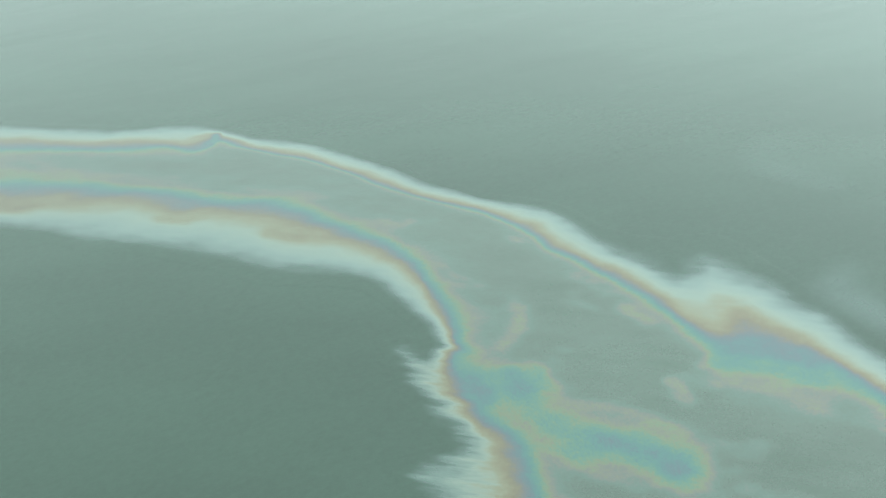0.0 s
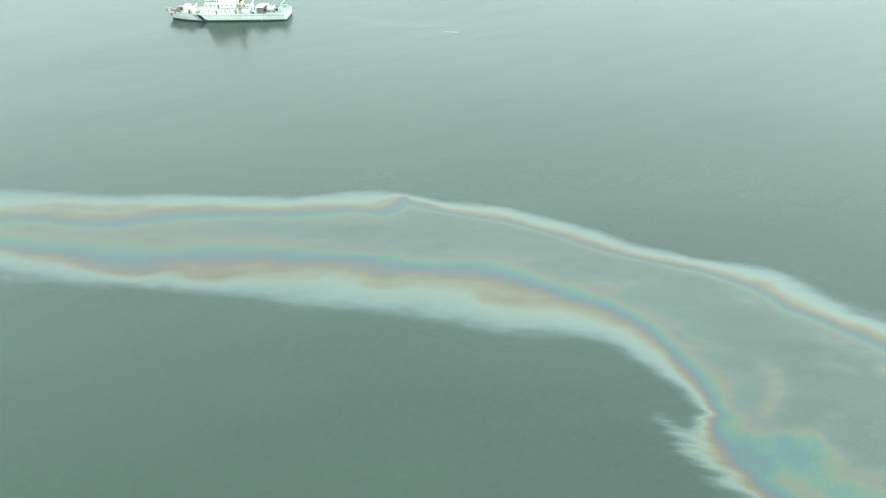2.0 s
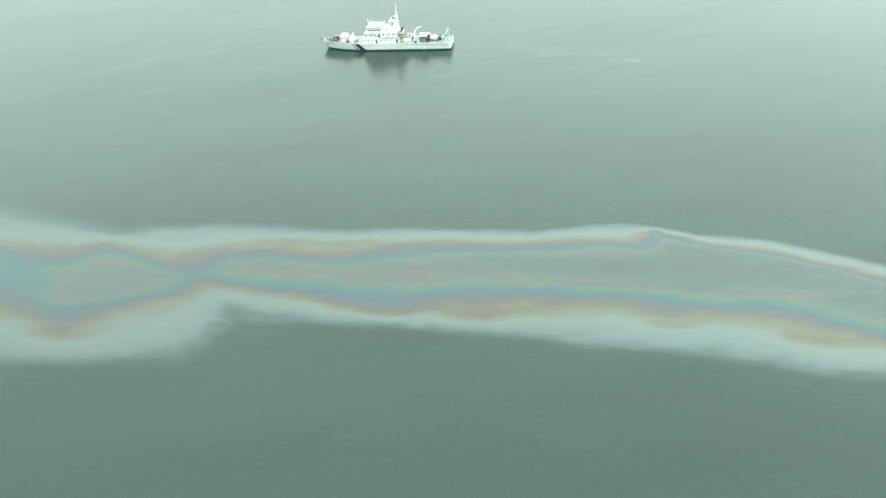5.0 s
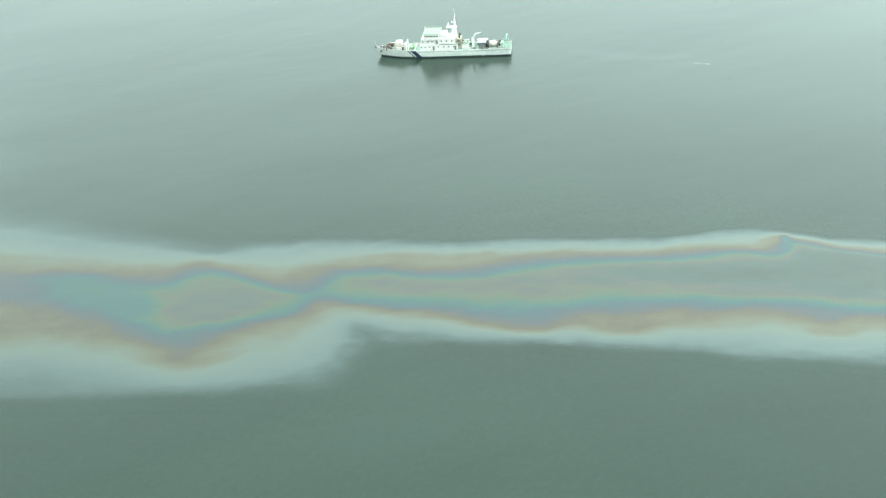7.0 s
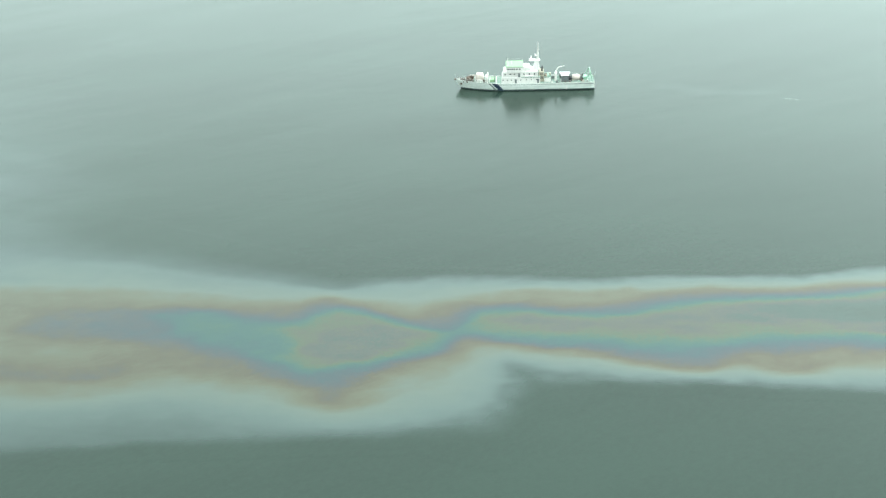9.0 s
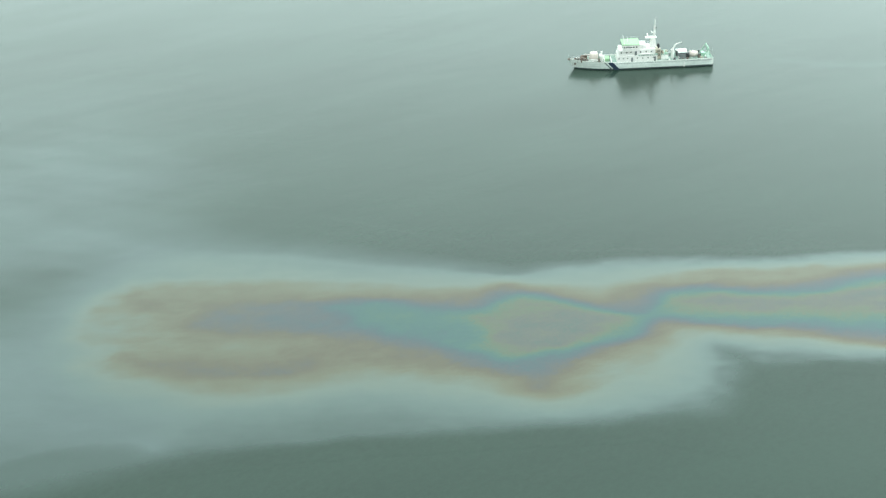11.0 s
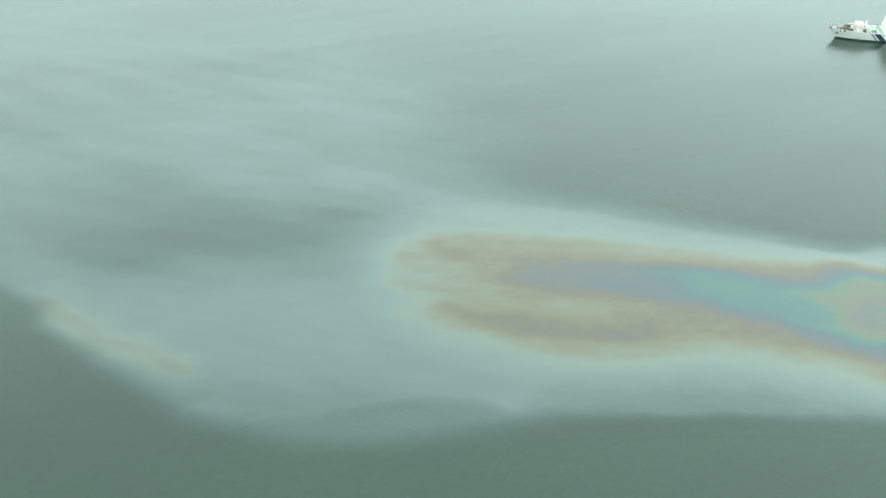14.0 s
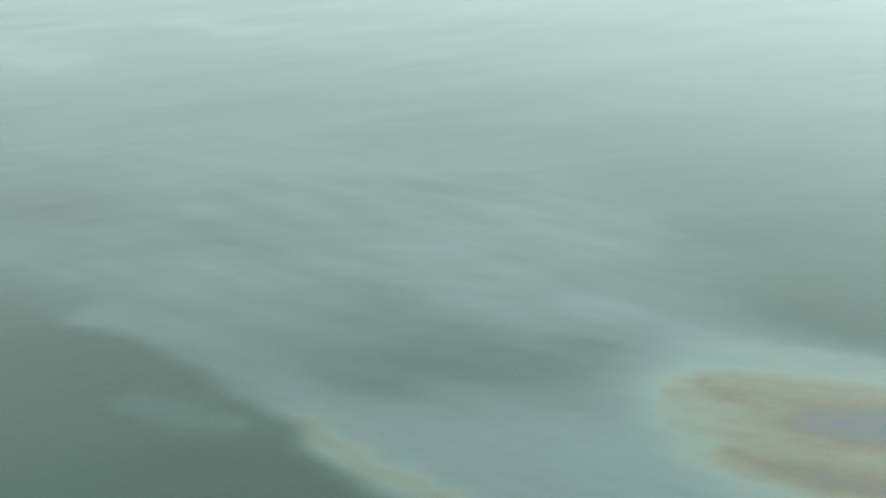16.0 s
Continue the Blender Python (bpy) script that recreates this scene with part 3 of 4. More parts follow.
def grid(x0, x1, y0, y1, step):
    x, y = np.meshgrid(np.arange(x0, x1, step), np.arange(y0, y1, step), indexing="ij")
    i, j = np.meshgrid(np.arange(x.shape[0] - 1), np.arange(x.shape[1] - 1), indexing="ij")
    a = (i * x.shape[1] + j).ravel()
    return x, y, np.stack([a, a + x.shape[1], a + x.shape[1] + 1, a + 1], -1)


def straw_patch(x, y):
    d = near_line(x, y, STRAW_PATCH) / (7.0 + 4.0 * grain_of(x, y, 9, 5, 2.6))
    return 0.82 * np.exp(-(d ** 2))


def oil_slick():
    slick = tagged(new("oil_slick"), "long rainbow-coloured oil slick floating on the sea", "oil slick")
    pieces = (("silver_rim", "thin silver rim of the film"), ("brown_band", "straw and brown band"), ("core", "grey core with rainbow edges"))
    # a finer grid for the fresh end, which the camera sees closest
    for x0, x1, y0, y1, step in ((-480, -40, 208, 410, 1.0), (-40, 132, 106, 330, 0.75)):
        x, y, faces = grid(x0, x1 + step / 2, y0, y1, step)
        rough = np.minimum(near_line(x[::8, ::8], y[::8, ::8], FAR_RIM, 2), near_line(x[::8, ::8], y[::8, ::8], NEAR_RIM, 2))
        ring = np.vstack([spline(FAR_RIM, 2), spline(NEAR_RIM, 2)[::-1]])
        close = (rough < 45) | within(x[::8, ::8], y[::8, ::8], ring)
        keep = close.repeat(8, 0).repeat(8, 1)[: x.shape[0], : x.shape[1]]
        h, sheen = np.full(x.shape, -2.0), np.zeros(x.shape)
        zone, side, comb = np.zeros(x.shape, int), np.zeros(x.shape, int), np.zeros(x.shape)
        h[keep], zone[keep], side[keep], comb[keep] = film_level(x[keep], y[keep])
        sheen[keep] = sheen_level(x[keep], y[keep])[0]
        fresh = np.clip((x + 110) / 110, 0, 1)
        feather = 0.1 + 0.12 * np.clip((x + 240) / 60, 0, 1) + 0.25 * fresh + 1.6 * comb
        full = 0.42 + 0.36 * comb - 0.06 * np.clip((-230 - x) / 60, 0, 1) + 0.15 * np.clip((-260 - x) / 80, 0, 1)
        values = dict(film=h, feather=feather, full=full, sheen=sheen, straw=straw_patch(x, y) if x0 < -400 else 0 * x)
        z = np.where(h < -0.97, -0.003, 0.016)
        faces = faces[(h.ravel()[faces] > -1.0).any(1)]
        kind, hand = zone.ravel()[faces[:, 0]], side.ravel()[faces[:, 0]]
        for k, (name, label) in enumerate(pieces):
            for s in (0, 1):
                pick = faces[(kind == k) & (hand == s)]
                if len(pick):
                    film_part(name, x, y, pick, z, values, slick, label)
    return slick


oil_slick()


def oil_sheen(names, thing, label, category, x0, x1, y0, y1, step, part_names, float_at=0.006):
    """A thin sheen on a grid, split into the pieces that one can tell apart."""
    x, y, faces = grid(x0, x1, y0, y1, step)
    cover, who = sheen_level(x, y)
    straw = straw_patch(x, y) if "arm" in names else 0 * x
    named = np.array([SHEENS[k][3] for k in range(len(SHEENS))])[who]
    top = tagged(new(thing), label, category)
    values = dict(film=0 * x - 2, feather=0 * x, full=0 * x + 0.4, sheen=cover, straw=straw)
    z = np.where(np.maximum(cover, straw) < 0.012, -0.003, float_at)
    faces = faces[(np.maximum(cover, straw).ravel()[faces] > 0.01).any(1)]
    kind = named.ravel()[faces[:, 0]]
    for name in names:
        pick = faces[kind == name]
        if len(pick):
            film_part(part_names[name][0], x, y, pick, z, values, top, part_names[name][1])
    return top


oil_sheen(("veil", "arm", "haze", "wisp"), "oil_sheen", "broad streaky silver oil sheen drifting off the slick's tail", "oil sheen", -740, -360, 240, 640, 2.0,
          {"veil": ("silver_veil", "even blue-grey veil of sheen"), "arm": ("sheen_arm", "curved arm of sheen with a straw edge"), "haze": ("sheen_haze", "faint broken streaks"), "wisp": ("sheen_wisp", "torn wisp on dark water")})
oil_sheen(("patch", "fleck"), "oil_sheen", "pale patch of thin oil sheen on open water", "oil sheen", -880, -620, 590, 870, 3.0, {"patch": ("sheen_patch", ""), "fleck": ("sheen_patch", "")}, 0.011)
oil_sheen(("wisp", "curl"), "oil_sheen", "small wisps of silver oil sheen beside the slick", "oil sheen", 76, 150, 180, 310, 1.0, {"wisp": ("sheen_wisp", ""), "curl": ("sheen_wisp", "")}, 0.009)
oil_sheen(("wake",), "wake_line", "faint smooth wake line trailing off the ship's stern", "wake", -150, -55, 455, 505, 1.0, {"wake": ("smooth_water", "")})


# ---- a small streak of foam ----
def foam_streak():
    bm = bmesh.new()
    rng = random.Random(4)
    for k in range(34):
        t = rng.random()
        x, y = -3.2 + 6.4 * t + rng.uniform(-0.8, 0.8), rng.uniform(-1.8, 1.8) * (1 - abs(2 * t - 1)) + 2.4 * t - 1.2
        ball((x, -y, 0.01), rng.uniform(0.08, 0.3), rng.uniform(0.05, 0.16), rng.uniform(0.02, 0.05), bm, 8, 5)
    ob = link("foam_streak", bm, FOAM, smooth=True)
    ob.location = (-73, 461.3, 0)
    return tagged(ob, "small streak of white foam on calm water", "foam", kind="stuff")


foam_streak()

# ---- the patrol ship; local x runs aft from the stem, y to starboard, z up from the waterline ----
BEAM = 5.1


def stem(z):
    return -0.62 * max(z, 0) + 0.5 * max(-z, 0)


def half(x, z):
    """Half breadth of the hull."""
    t = min(max((x - stem(z)) / 24.0, 0.0), 1.0)
    b = (BEAM + 0.10 * min(max(z, 0), 4)) * (1 - (1 - t) ** 2.3)
    if z < 0.5:
        b *= 0.97
    if x > 48:
        b *= 1 - 0.10 * ((x - 48) / 16) ** 2
    return b


def sheer(x):
    return 3.75 + 0.8 * max(0.0, (20 - x) / 23) ** 1.4 - (0.0 if x < 18 else 0.0)


def hull_strip(z0, z1, x_end=64.0, top_follows=False, grow=0.0, xs=None):
    """A band of hull plating, both sides and the transom, from height z0 to z1 (or the sheer)."""
    bm = bmesh.new()
    n, rows = 44, 7
    grid = {}
    for i in range(n + 1):
        for j in range(rows + 1):
            zt = j / rows
            f = i / n
            xg = f ** 1.5 * x_end
            top = sheer(xg - 3) if top_follows else z1
            z = z0 + (top - z0) * zt
            x = stem(z) + f ** 1.5 * (x_end - stem(z))
            y = half(x, z) + grow if i else 0.0
            grid[i, j, 0] = bm.verts.new((x, -y, z))
            grid[i, j, 1] = grid[i, j, 0] if i == 0 else bm.verts.new((x, y, z))
    for i in range(n):
        for j in range(rows):
            for side in (0, 1):
                q = [grid[i, j, side], grid[i + 1, j, side], grid[i + 1, j + 1, side], grid[i, j + 1, side]]
                q = list(dict.fromkeys(q))
                if len(q) > 2:
                    bm.faces.new(q if side == 0 else q[::-1])
    for j in range(rows):
        bm.faces.new((grid[n, j, 0], grid[n, j, 1], grid[n, j + 1, 1], grid[n, j + 1, 0]))
    return bm


def deck_plate(x0, x1, z, drop=0.0, thick=0.12):
    bm = bmesh.new()
    n = 26
    rows = []
    for i in range(n + 1):
        x = x0 + (x1 - x0) * i / n
        zz = (sheer(x - 3) if z is None else z) - drop
        y = max(half(x, zz) - 0.12, 0.02)
        rows.append([bm.verts.new(c) for c in ((x, -y, zz), (x, y, zz), (x, y, zz - thick), (x, -y, zz - thick))])
    for a, b in zip(rows[:-1], rows[1:]):
        for k in range(4):
            bm.faces.new((a[k], b[k], b[(k + 1) % 4], a[(k + 1) % 4]))
    bm.faces.new(rows[0])
    bm.faces.new(rows[-1][::-1])
    return bm


def slanted_stripe(x_top, width, lean, proud=0.03):
    """A diagonal band that lies on the port plating."""
    bm = bmesh.new()
    rows = []
    for j in range(9):
        z = 0.05 + (sheer(x_top - 3) - 0.15) * j / 8
        a = x_top + lean * (1 - j / 8)
        rows.append([bm.verts.new((x, -half(x, z) - d, z)) for x in (a, a + width / 2, a + width) for d in (proud, 0.0)])
    for p, q in zip(rows[:-1], rows[1:]):
        bm.faces.new((p[0], p[2], q[2], q[0]))
        bm.faces.new((p[2], p[4], q[4], q[2]))
        bm.faces.new((p[0], q[0], q[1], p[1]))
        bm.faces.new((p[4], p[5], q[5], q[4]))
    return bm


def rails(ship, path, height=1.05, wires=3, gap=1.8, paint=None, thick=0.035):
    """Stanchions, each a part, and rail wires along a path of (x, y, z)."""
    post = None
    for (p, q) in zip(path[:-1], path[1:]):
        p, q = Vector(p), Vector(q)
        k = max(1, round((q - p).length / gap))
        for i in range(k + 1):
            c = p.lerp(q, i / k)
            if post is None:
                post = part("stanchion", rod((0, 0, 0), (0, 0, height), thick, sides=5), paint or STEEL, ship)
                ob = post
            else:
                ob = new("stanchion", post.data)
                ob.parent = ship
            ob.location = c
        for w in range(wires):
            z = Vector((0, 0, height * (w + 1) / wires))
            part("rail", rod(p + z, q + z, 0.025, sides=5), STEEL, ship)


def window_row(ship, parent, xs, y, z, w=0.7, h=0.6, axis="y", name="window"):
    for x in xs:
        if axis == "y":
            f = part(name, block(x - w / 2, x + w / 2, y - 0.04, y + 0.04, z - h / 2, z + h / 2, 0.03), GLASS, parent)
        else:
            f = part(name, block(y - 0.04, y + 0.04, x - w / 2, x + w / 2, z - h / 2, z + h / 2, 0.03), GLASS, parent)


def patrol_ship():
    ship = tagged(new("ship"), "white patrol ship with green bridge roof lying still", "ship")
    part("hull", hull_strip(0.4, 0, top_follows=True), HULL_WHITE, ship, "white plated hull with faint rust", True)
    part("boot_topping", hull_strip(-1.6, 0.62, grow=0.02), BOOT, ship, "dark grey boot topping at the waterline", True)
    part("stripe", slanted_stripe(15.0, 2.6, 3.6), STRIPE, ship, "dark diagonal hull stripe")
    part("stripe", slanted_stripe(13.4, 0.8, 3.6), GREY, ship, "narrow grey diagonal hull stripe")
    part("rubbing_strake", block(19, 63.4, -5.42, -5.2, 3.0, 3.18, 0.04), GREY, ship)
    part("fore_deck", deck_plate(-1.6, 17.2, None, 0.55), DECK, ship, "grey-green fore deck")
    part("main_deck", deck_plate(17.2, 63.9, 3.45), DECK, ship, "weathered grey-green main deck")
    part("deck_break", block(17.0, 17.3, -5.0, 5.0, 3.3, 4.0, 0.03), WHITE, ship)
    # capping rail of the bulwark
    for side in (-1, 1):
        for a in range(16):
            xa, xb = -2.3 + a * 4.14, -2.3 + (a + 1) * 4.14
            za, zb = sheer(xa - 3), sheer(xb - 3)
            part("capping_rail", rod((xa, side * max(half(xa, za), 0.05), za), (xb, side * half(xb, zb), zb), 0.09, sides=6), WHITE, ship)
    # fore deck gear
    part("windlass", block(2.6, 4.6, -1.4, 1.4, 3.5, 5.0, 0.15), BROWN, ship, "rusty brown anchor windlass")
    for y in (-1.0, 1.0):
        part("windlass_drum", rod((3.5, y - 0.5, 5.0), (3.5, y + 0.5, 5.0), 0.55, sides=14), BROWN, ship)
        part("chain_pipe", rod((1.6, y, 3.6), (1.6, y, 4.9), 0.22, sides=10), GREY, ship)
    for x, y in ((0.6, -1.1), (0.6, 1.1), (5.8, -2.9), (5.8, 2.9), (12.2, -4.1), (12.2, 4.1), (60.5, -4.0), (60.5, 4.0)):
        z = sheer(x - 3) - 0.6 if x < 14 else 3.45
        for d in (-0.3, 0.3):
            part("bollard", rod((x + d, y, z), (x + d, y, z + 0.75), 0.16, sides=10), BROWN, ship)
    part("fairlead", block(-3.1, -2.0, -0.55, 0.55, 4.3, 4.85, 0.12), BROWN, ship, "dark fairlead on the stem head")
    part("jackstaff", rod((-2.2, 0, 4.3), (-2.7, 0, 7.0), 0.05, 0.03), STEEL, ship)
    part("anchor", block(-0.2, 0.7, -1.45, -1.1, 2.2, 3.1, 0.08), BROWN, ship)
    rails(ship, [(x, -max(half(x, 5) - 0.1, 0.1), sheer(x - 3)) for x in (-2.2, 1, 5, 9, 13)], 1.0, 3, 1.3, BROWN, 0.06)
    rails(ship, [(x, max(half(x, 5) - 0.1, 0.1), sheer(x - 3)) for x in (-2.2, 1, 5, 9, 13)], 1.0, 3, 1.3, BROWN, 0.06)
    part("gun_platform", rod((9.0, 0, 3.3), (9.0, 0, 4.7), 2.3, 2.1, 18), WHITE, ship)
    part("gun_mount", block(6.9, 11.2, -1.8, 1.8, 4.6, 7.3, 0.55, front=0.7, back=0.3), CANVAS, ship, "deck mount under a pale canvas cover", True)
    part("gun_barrel", rod((7.6, 0, 6.2), (4.6, 0, 6.7), 0.16, 0.1), CANVAS, ship)
    part("locker", block(11.9, 12.9, -1.6, 1.6, 3.3, 6.0, 0.08), WHITE, ship)
    part("ventilator", rod((13.0, -2.9, 3.3), (13.0, -2.9, 6.6), 0.38, 0.38, 12), WHITE, ship)
    part("ventilator", rod((13.0, 2.9, 3.3), (13.0, 2.9, 6.6), 0.38, 0.38, 12), WHITE, ship)
    for x, y, w in ((0.2, -0.5, 0.4), (1.8, -1.4, 0.5), (3.2, -2.2, 0.35), (4.9, -2.4, 0.6), (6.0, -2.7, 0.4), (5.4, 1.5, 0.7), (4.2, 2.1, 0.6), (11.3, -3.5, 0.5)):
        part("deck_gear", block(x - w, x + w, y - 0.45, y + 0.45, 3.4, 4.8 + w, 0.12), BROWN, ship, "brown mooring gear on the fore deck")
    part("hatch", block(14.2, 16.6, -1.9, 1.9, 3.2, 4.6, 0.08), DECK_GREEN, ship, "green painted deck hatch")
    part("breakwater", block(13.9, 14.1, -3.6, 3.6, 3.3, 4.5, 0.02), WHITE, ship)
    part("derrick_post", rod((16.4, -2.4, 3.6), (16.4, -2.4, 7.6), 0.16, 0.12), GREY, ship)

    # superstructure, storey by storey
    low = part("deckhouse", block(19.6, 38.2, -4.35, 4.35, 3.45, 6.3, 0.06, front=0.35), WHITE, ship, "white steel deckhouse")
    mid = part("upper_house", block(20.2, 37.2, -4.05, 4.05, 6.3, 9.0, 0.06, front=0.5), WHITE, ship)
    bridge = part("bridge", block(22.2, 29.4, -4.3, 4.3, 9.0, 11.5, 0.08, front=-0.25), WHITE, ship, "white wheelhouse with dark windows")
    part("bridge_roof", block(21.8, 30.1, -4.6, 4.6, 11.5, 11.72, 0.05), DECK_GREEN, ship, "green painted wheelhouse roof")
    part("boat_deck_roof", block(29.5, 37.0, -3.95, 3.95, 9.0, 9.10, 0.02), WHITE, ship)
    part("boat_deck", block(29.2, 38.4, -4.6, 4.6, 6.3, 6.42, 0.02), DECK, ship)
    window_row(ship, bridge, [23.0, 24.0, 25.0, 26.0, 27.2, 28.5], -4.3, 10.45, 0.75, 0.6)
    window_row(ship, bridge, [23.0, 24.1, 25.2, 26.3, 27.4, 28.5], 4.3, 10.5, 0.95, 0.75)
    window_row(ship, bridge, [-3.5, -2.3, -1.15, 0, 1.15, 2.3, 3.5], 22.02, 10.5, 0.9, 0.75, "x")
    window_row(ship, mid, [21.5, 24.0, 26.0, 30.5, 33.0, 35.5], -4.05, 7.9, 0.6, 0.6)
    window_row(ship, mid, [21.5, 24.0, 26.0, 30.5, 33.0, 35.5], 4.05, 7.9, 0.6, 0.6)
    window_row(ship, low, [20.5, 22.5, 24.5, 29.0, 31.5, 34.0, 36.5], -4.35, 5.1, 0.5, 0.5)
    window_row(ship, low, [20.5, 22.5, 24.5, 29.0, 31.5, 34.0, 36.5], 4.35, 5.1, 0.5, 0.5)
    for x, y, z, house in ((26.6, -4.37, 3.5, low), (37.2, -4.37, 3.5, low), (28.2, -4.07, 6.35, mid), (26.6, 4.37, 3.5, low)):
        d = part("door", block(x - 0.5, x + 0.5, y - 0.04, y + 0.04, z, z + 2.0, 0.03), GREY, house, "dark weathertight door")
        part("door_handle", rod((x + 0.3, y - 0.08 * (1 if y < 0 else -1), z + 1.0), (x + 0.3, y - 0.08 * (1 if y < 0 else -1), z + 1.25), 0.03, sides=5), STEEL, d)
    # bridge wings with their fronts
    for s in (-1, 1):
        part("bridge_wing", block(22.5, 27.5, s * 4.3 - 0.9, s * 4.3 + 0.9, 8.85, 9.02, 0.03), WHITE, ship)
        part("wing_screen", block(22.5, 27.5, s * 5.15 - 0.04, s * 5.15 + 0.04, 9.0, 10.0, 0.02), WHITE, ship)
        part("life_raft", rod((31.0, s * 4.35, 7.0), (32.4, s * 4.35, 7.0), 0.36, sides=14), WHITE, ship, "white life raft canister")
        part("life_raft", rod((33.2, s * 4.35, 7.0), (34.6, s * 4.35, 7.0), 0.36, sides=14), WHITE, ship, "white life raft canister")
    rails(ship, [(22.0, -4.5, 11.72), (29.9, -4.5, 11.72)], 0.9, 2, 1.5)
    rails(ship, [(22.0, 4.5, 11.72), (29.9, 4.5, 11.72)], 0.9, 2, 1.5)
    rails(ship, [(29.6, -3.9, 9.1), (36.9, -3.9, 9.1)], 1.0, 3, 1.5)
    rails(ship, [(29.6, 3.9, 9.1), (36.9, 3.9, 9.1)], 1.0, 3, 1.5)
    part("signal_lamp", ball((22.7, -3.6, 12.0), 0.35, 0.35, 0.35), WHITE, ship)
    part("whip_aerial", rod((22.9, -2.0, 11.7), (22.7, -2.0, 15.2), 0.2, 0.1, 6), WHITE, ship)
    part("whip_aerial", rod((22.9, 3.0, 11.7), (22.7, 3.2, 15.0), 0.05, 0.02, 6), STEEL, ship)
    part("chart_house", block(29.4, 33.4, -3.0, 3.0, 9.0, 10.9, 0.06, back=0.4), WHITE, ship, "white chart house behind the wheelhouse")
    part("direction_finder", rod((24.6, 0, 11.7), (24.6, 0, 13.4), 0.1), WHITE, ship)
    # mast
    mast = part("mast", block(34.9, 38.0, -1.3, 1.3, 9.0, 13.4, 0.08, front=0.9, back=0.6), WHITE, ship, "white tapered mast with radar platform")
    part("mast_platform", block(32.9, 38.0, -1.5, 1.5, 13.4, 13.6, 0.04), WHITE, mast)
    part("radar_pedestal", rod((33.9, 0, 13.6), (33.9, 0, 14.6), 0.3), WHITE, mast)
    part("radar_scanner", block(33.7, 34.1, -1.6, 1.6, 14.6, 14.95, 0.1), WHITE, mast)
    part("mast_pole", rod((37.0, 0, 13.5), (37.1, 0, 18.6), 0.55, 0.38, 10), WHITE, mast)
    part("topmast", rod((37.1, 0, 18.5), (37.15, 0, 22.4), 0.24, 0.12, 8), WHITE, mast)
    part("yard", rod((37.1, -2.4, 16.4), (37.1, 2.4, 16.4), 0.09, sides=6), WHITE, mast)
    part("navigation_light", block(37.4, 37.9, -0.2, 0.2, 17.6, 18.2, 0.05), BLACK, mast)
    part("radar_scanner", block(35.6, 35.9, -1.1, 1.1, 15.9, 16.2, 0.08), WHITE, mast)
    part("radar_bracket", block(35.6, 37.0, -0.3, 0.3, 15.5, 15.9, 0.05), WHITE, mast)
    for y in (-1.0, 1.0):
        part("mast_strut", rod((37.1, y, 9.0), (37.05, y * 0.3, 15.0), 0.12, sides=6), WHITE, mast)
    part("halyard", rod((37.0, -3.4, 9.0), (37.1, -2.2, 16.4), 0.025, sides=4), STEEL, mast)
    part("halyard", rod((37.0, 3.4, 9.0), (37.1, 2.2, 16.4), 0.025, sides=4), STEEL, mast)
    # exhaust casing and machinery house
    cas = part("exhaust_casing", block(37.6, 40.2, -2.6, 2.6, 3.45, 8.4, 0.15, back=0.3), TAN, ship, "tan exhaust casing with dark louvres")
    for z in (5.0, 5.5, 6.0, 6.9, 7.4):
        part("louvre", block(38.1, 39.5, -2.66, -2.58, z, z + 0.25, 0.02), BLACK, cas)
    for y in (-1.2, 1.2):
        part("exhaust_pipe", rod((39.0, y, 8.3), (39.3, y, 9.8), 0.42, 0.4, 12), BLACK, cas)
    part("machinery_house", block(40.2, 43.4, -3.4, 3.4, 3.45, 5.8, 0.08), WHITE, ship)
    part("machinery_roof", block(40.1, 43.5, -3.5, 3.5, 5.8, 5.9, 0.03), DECK, ship)
    part("mushroom_vent", rod((41.0, -2.6, 5.9), (41.0, -2.6, 7.0), 0.3, 0.45, 12), TAN, ship)
    part("mushroom_vent", rod((42.4, -2.6, 5.9), (42.4, -2.6, 6.8), 0.3, 0.45, 12), GREEN, ship)
    # deck crane
    crane = part("crane", rod((45.6, -1.6, 3.45), (45.6, -1.6, 8.2), 0.62, 0.5, 14), WHITE, ship, "white deck crane with a knuckle jib")
    part("crane_cab", block(44.9, 46.3, -2.3, -0.9, 6.2, 7.6, 0.1), WHITE, crane)
    part("jib", rod((45.6, -1.6, 8.1), (47.0, -1.6, 10.2), 0.34, 0.28, 10), WHITE, crane)
    part("jib", rod((47.0, -1.6, 10.2), (49.6, -1.6, 10.9), 0.26, 0.16, 10), WHITE, crane)
    part("crane_ram", rod((46.1, -1.6, 7.2), (46.8, -1.6, 9.6), 0.13, sides=8), STEEL, crane)
    part("crane_hook", rod((49.5, -1.6, 10.8), (49.5, -1.6, 9.2), 0.04, sides=5), BLACK, crane)
    # oil recovery gear on the after deck
    part("tank", block(48.2, 51.6, -3.6, 0.4, 3.45, 5.9, 0.15), GREY, ship, "grey deck tank")
    part("power_pack", block(51.9, 53.2, -3.2, -0.6, 3.45, 5.4, 0.1), BLACK, ship)
    for y in (-3.3, 0.1):
        for x in (48.5, 51.4):
            part("canopy_post", rod((x, y, 5.8), (x, y, 6.5), 0.07, sides=6), STEEL, ship)
    part("canopy", block(47.9, 52.1, -3.8, 0.6, 6.5, 6.68, 0.06), PALE, ship, "pale grey canopy over the deck tank")
    reel = part("reel_frame", block(53.2, 53.4, -2.6, 0.6, 3.45, 5.4, 0.04), GREY, ship, "boom reel with pale rolled boom")
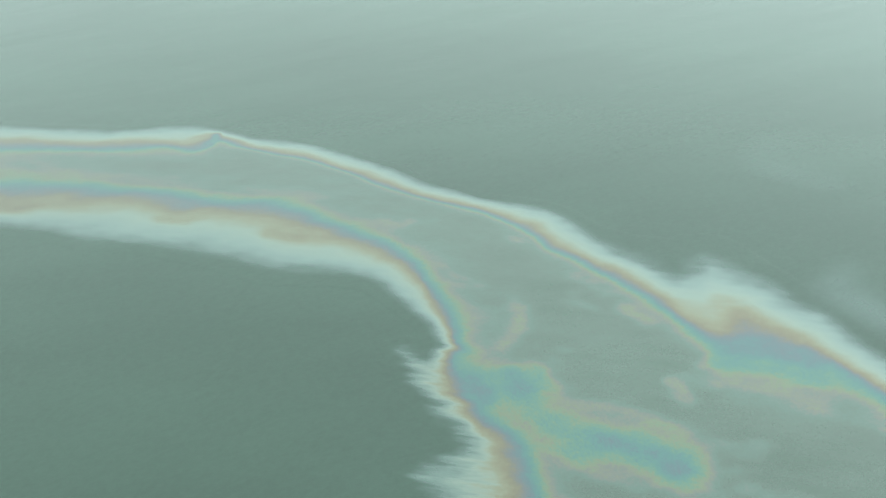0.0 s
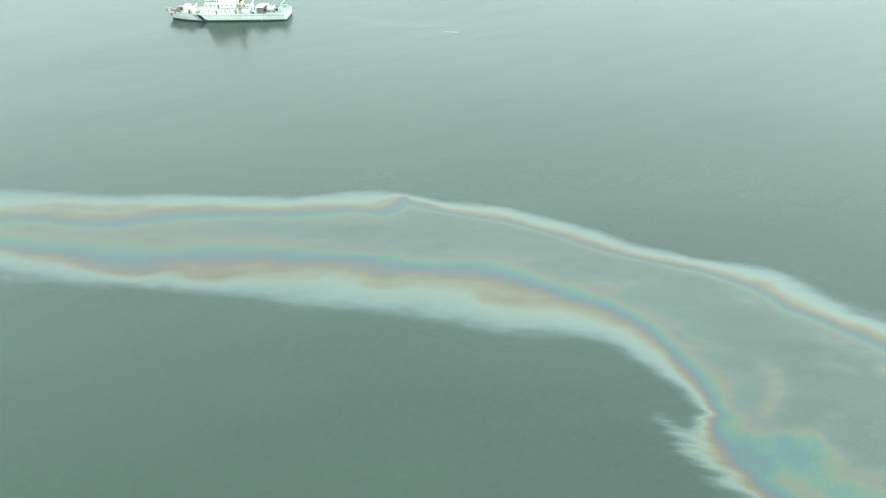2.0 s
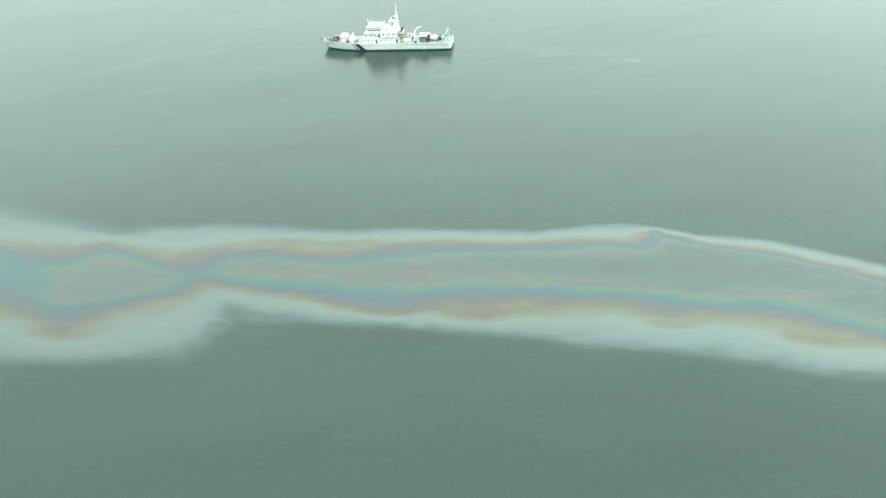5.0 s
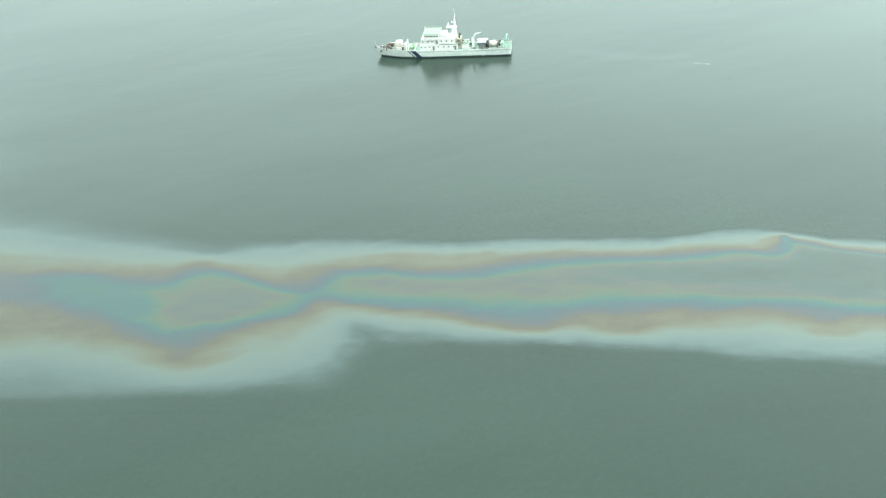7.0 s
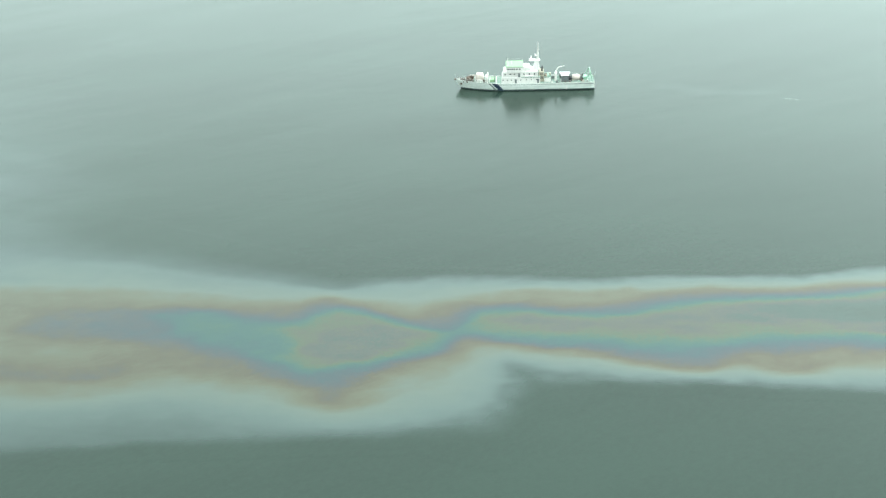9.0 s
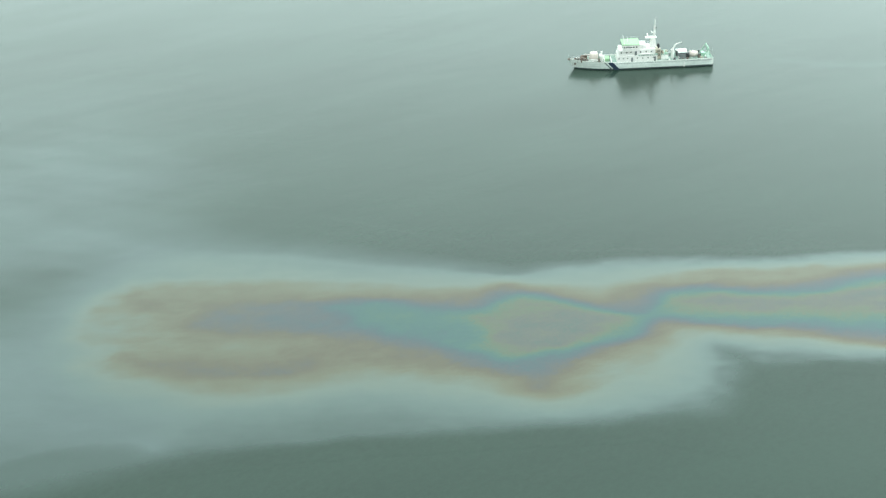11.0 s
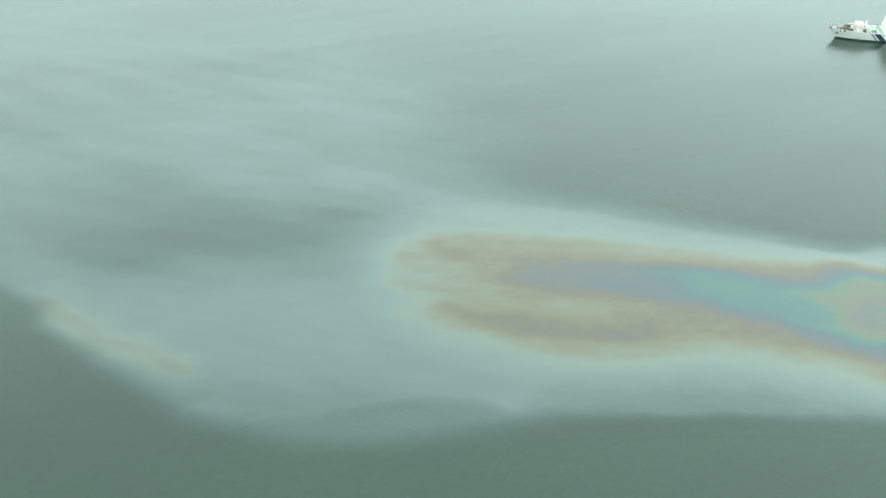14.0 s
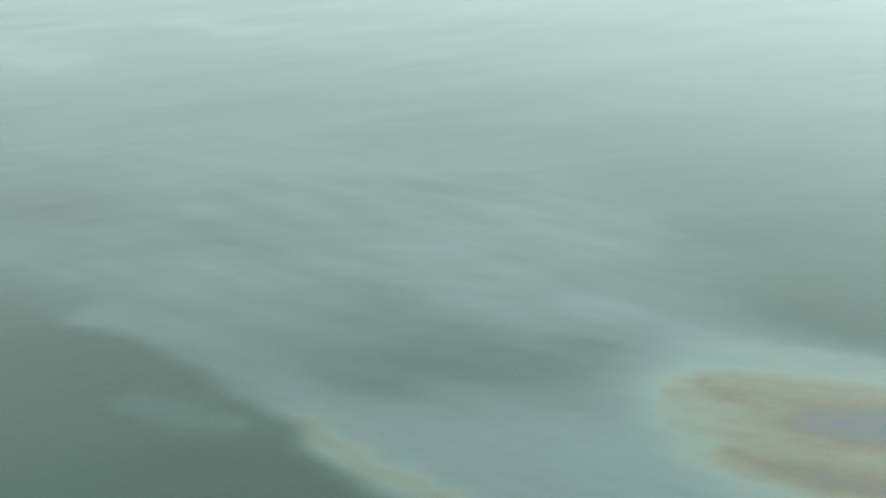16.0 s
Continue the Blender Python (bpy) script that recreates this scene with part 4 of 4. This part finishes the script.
    part("reel_frame", block(57.2, 57.4, -2.6, 0.6, 3.45, 5.4, 0.04), GREY, ship)
    part("rolled_boom", rod((53.5, -1.0, 5.0), (57.1, -1.0, 4.8), 1.4, 1.25, sides=20), CANVAS, reel, "", True)
    part("capstan", rod((57.8, -2.6, 3.45), (57.8, -2.6, 4.6), 0.5, 0.35, 12), BROWN, ship)
    part("capstan", rod((57.8, 2.6, 3.45), (57.8, 2.6, 4.6), 0.5, 0.35, 12), BROWN, ship)
    # green stern gantry
    for y in (-3.7, 3.7):
        part("gantry_leg", rod((59.2, y, 3.45), (61.8, y, 7.9), 0.22, sides=8), GREEN, ship, "green stern gantry leg")
        part("gantry_leg", rod((63.0, y, 3.45), (61.8, y, 7.9), 0.18, sides=8), GREEN, ship)
        part("gantry_brace", rod((60.2, y, 5.2), (62.6, y, 5.0), 0.1, sides=6), GREEN, ship)
    part("gantry_beam", rod((61.8, -3.7, 7.9), (61.8, 3.7, 7.9), 0.24, sides=8), GREEN, ship)
    part("stern_locker", block(58.9, 60.6, -1.5, 1.5, 3.45, 5.2, 0.08), GREEN, ship)
    part("ensign_staff", rod((63.6, 0, 3.5), (64.6, 0, 7.0), 0.05, 0.03), STEEL, ship)
    rails(ship, [(x, -half(x, 3.7) + 0.1, 3.75) for x in (39, 47, 55, 63.6)], 1.0, 3, 2.0)
    rails(ship, [(x, half(x, 3.7) - 0.1, 3.75) for x in (39, 47, 55, 63.6)], 1.0, 3, 2.0)
    part("discharge_stain", block(50.4, 50.9, -5.36, -5.22, 0.3, 3.0, 0.02), WHITE, ship)
    return ship


ship = patrol_ship()
ship.matrix_world = pose(-219.7, 507.0, 0, 0, 0, -9.1)


def on_deck(ob, x, y, z, label, category, group=""):
    """Stand a loose thing on the ship, at a place in the ship's own metres."""
    ob.matrix_world = ship.matrix_world @ pose(x, y, z)
    return tagged(ob, label, category, group)


def deck_cargo():
    rng = random.Random(11)
    for k in range(9):
        x, y = 43.9 + 2.05 * k + rng.uniform(-0.4, 0.4), -4.25 + rng.uniform(-0.2, 0.25)
        if k % 3 == 0:
            paint, colour = ((WHITE, "white"), (BROWN, "rusty brown"), (GREEN, "green"))[k // 3]
            drum = new("drum")
            part("drum_body", rod((0, 0, 0), (0, 0, 0.9), 0.32, sides=14), paint, drum)
            for z in (0.3, 0.6):
                part("rolling_hoop", rod((0, 0, z - 0.02), (0, 0, z + 0.02), 0.345, sides=14), paint, drum)
            on_deck(drum, x, y, 3.45, colour + " steel drum lashed to the deck rail", "drum", "drums on the after deck")
        elif k % 3 == 1:
            paint, colour = ((BLACK, "black"), (BROWN, "brown"), (TAN, "tan"))[k // 3]
            high = 0.75 + 0.3 * rng.random()
            crate = new("crate")
            part("crate_body", block(-0.55, 0.55, -0.3, 0.3, 0, high, 0.04), paint, crate)
            part("crate_lid", block(-0.58, 0.58, -0.33, 0.33, high, high + 0.07, 0.02), paint, crate)
            on_deck(crate, x, y, 3.45, colour + " stores crate standing on the after deck", "crate", "crates on the after deck")
        else:
            paint = (WHITE, TAN, WHITE)[k // 3]
            part("vent_pipe", rod((x, y, 3.45), (x, y, 4.9), 0.12, 0.2, 8), paint, ship)
    for x, y, z, w, paint, colour in ((40.8, -1.0, 5.9, 0.6, BROWN, "rusty brown"), (42.8, -0.6, 5.9, 0.5, TAN, "tan"), (44.4, 1.8, 3.45, 0.8, GREY, "grey"),
                                      (58.2, -1.0, 3.45, 0.5, BLACK, "black"), (57.2, 3.4, 3.45, 0.6, BROWN, "rusty brown")):
        high = 0.9 + w * 0.4
        box = new("gear_box")
        part("box_body", block(-w, w, -0.5, 0.5, 0, high, 0.06), paint, box)
        part("box_lid", block(-w - 0.04, w + 0.04, -0.54, 0.54, high, high + 0.08, 0.02), paint, box)
        on_deck(box, x, y, z, colour + " weathered gear box on the ship's deck", "gear box", "gear boxes on deck")
    container = new("container")
    part("container_body", block(-2.5, 2.5, -1.3, 1.3, 0.08, 2.45, 0.04), GREY, container)
    part("container_roof", block(-2.54, 2.54, -1.34, 1.34, 2.45, 2.56, 0.03), PALE, container, "pale roof panel")
    for y in (-1.31, 1.31):
        for k in range(9):
            x = -2.2 + 0.55 * k
            part("corrugation", block(x - 0.09, x + 0.09, y - 0.04, y + 0.04, 0.2, 2.35, 0.02), GREY, container)
    for x in (-2.3, 2.3):
        part("skid", block(x - 0.15, x + 0.15, -1.25, 1.25, 0, 0.08), STEEL, container)
    on_deck(container, 50.1, 2.3, 3.45, "grey steel equipment container on the after deck", "container")


deck_cargo()


def workboat():
    """Small inflatable boat in its cradle on the after deck."""
    boat = tagged(new("inflatable_boat"), "grey inflatable boat in a cradle on the deck", "boat")
    bm = bmesh.new()
    for s in (-1, 1):
        rod((0.8, s * 0.85, 0.9), (5.2, s * 0.85, 0.9), 0.32, sides=12, bm=bm)
        rod((0.8, s * 0.85, 0.9), (-0.4, 0, 1.25), 0.32, 0.25, 12, bm)
    part("tube", bm, GREY, boat, "grey inflatable tube", True)
    part("boat_hull", block(0.2, 5.0, -0.7, 0.7, 0.45, 0.95, 0.12, front=-0.5), WHITE, boat)
    part("console", block(2.2, 2.9, -0.35, 0.35, 0.9, 1.8, 0.06), WHITE, boat)
    part("outboard_motor", block(5.0, 5.5, -0.25, 0.25, 0.6, 1.8, 0.1), BLACK, boat)
    for x in (1.2, 4.0):
        part("cradle", block(x - 0.15, x + 0.15, -0.9, 0.9, 0.0, 0.5, 0.03), STEEL, boat)
    return boat


boat = workboat()
boat.matrix_world = ship.matrix_world @ pose(53.2, 2.4, 3.45)
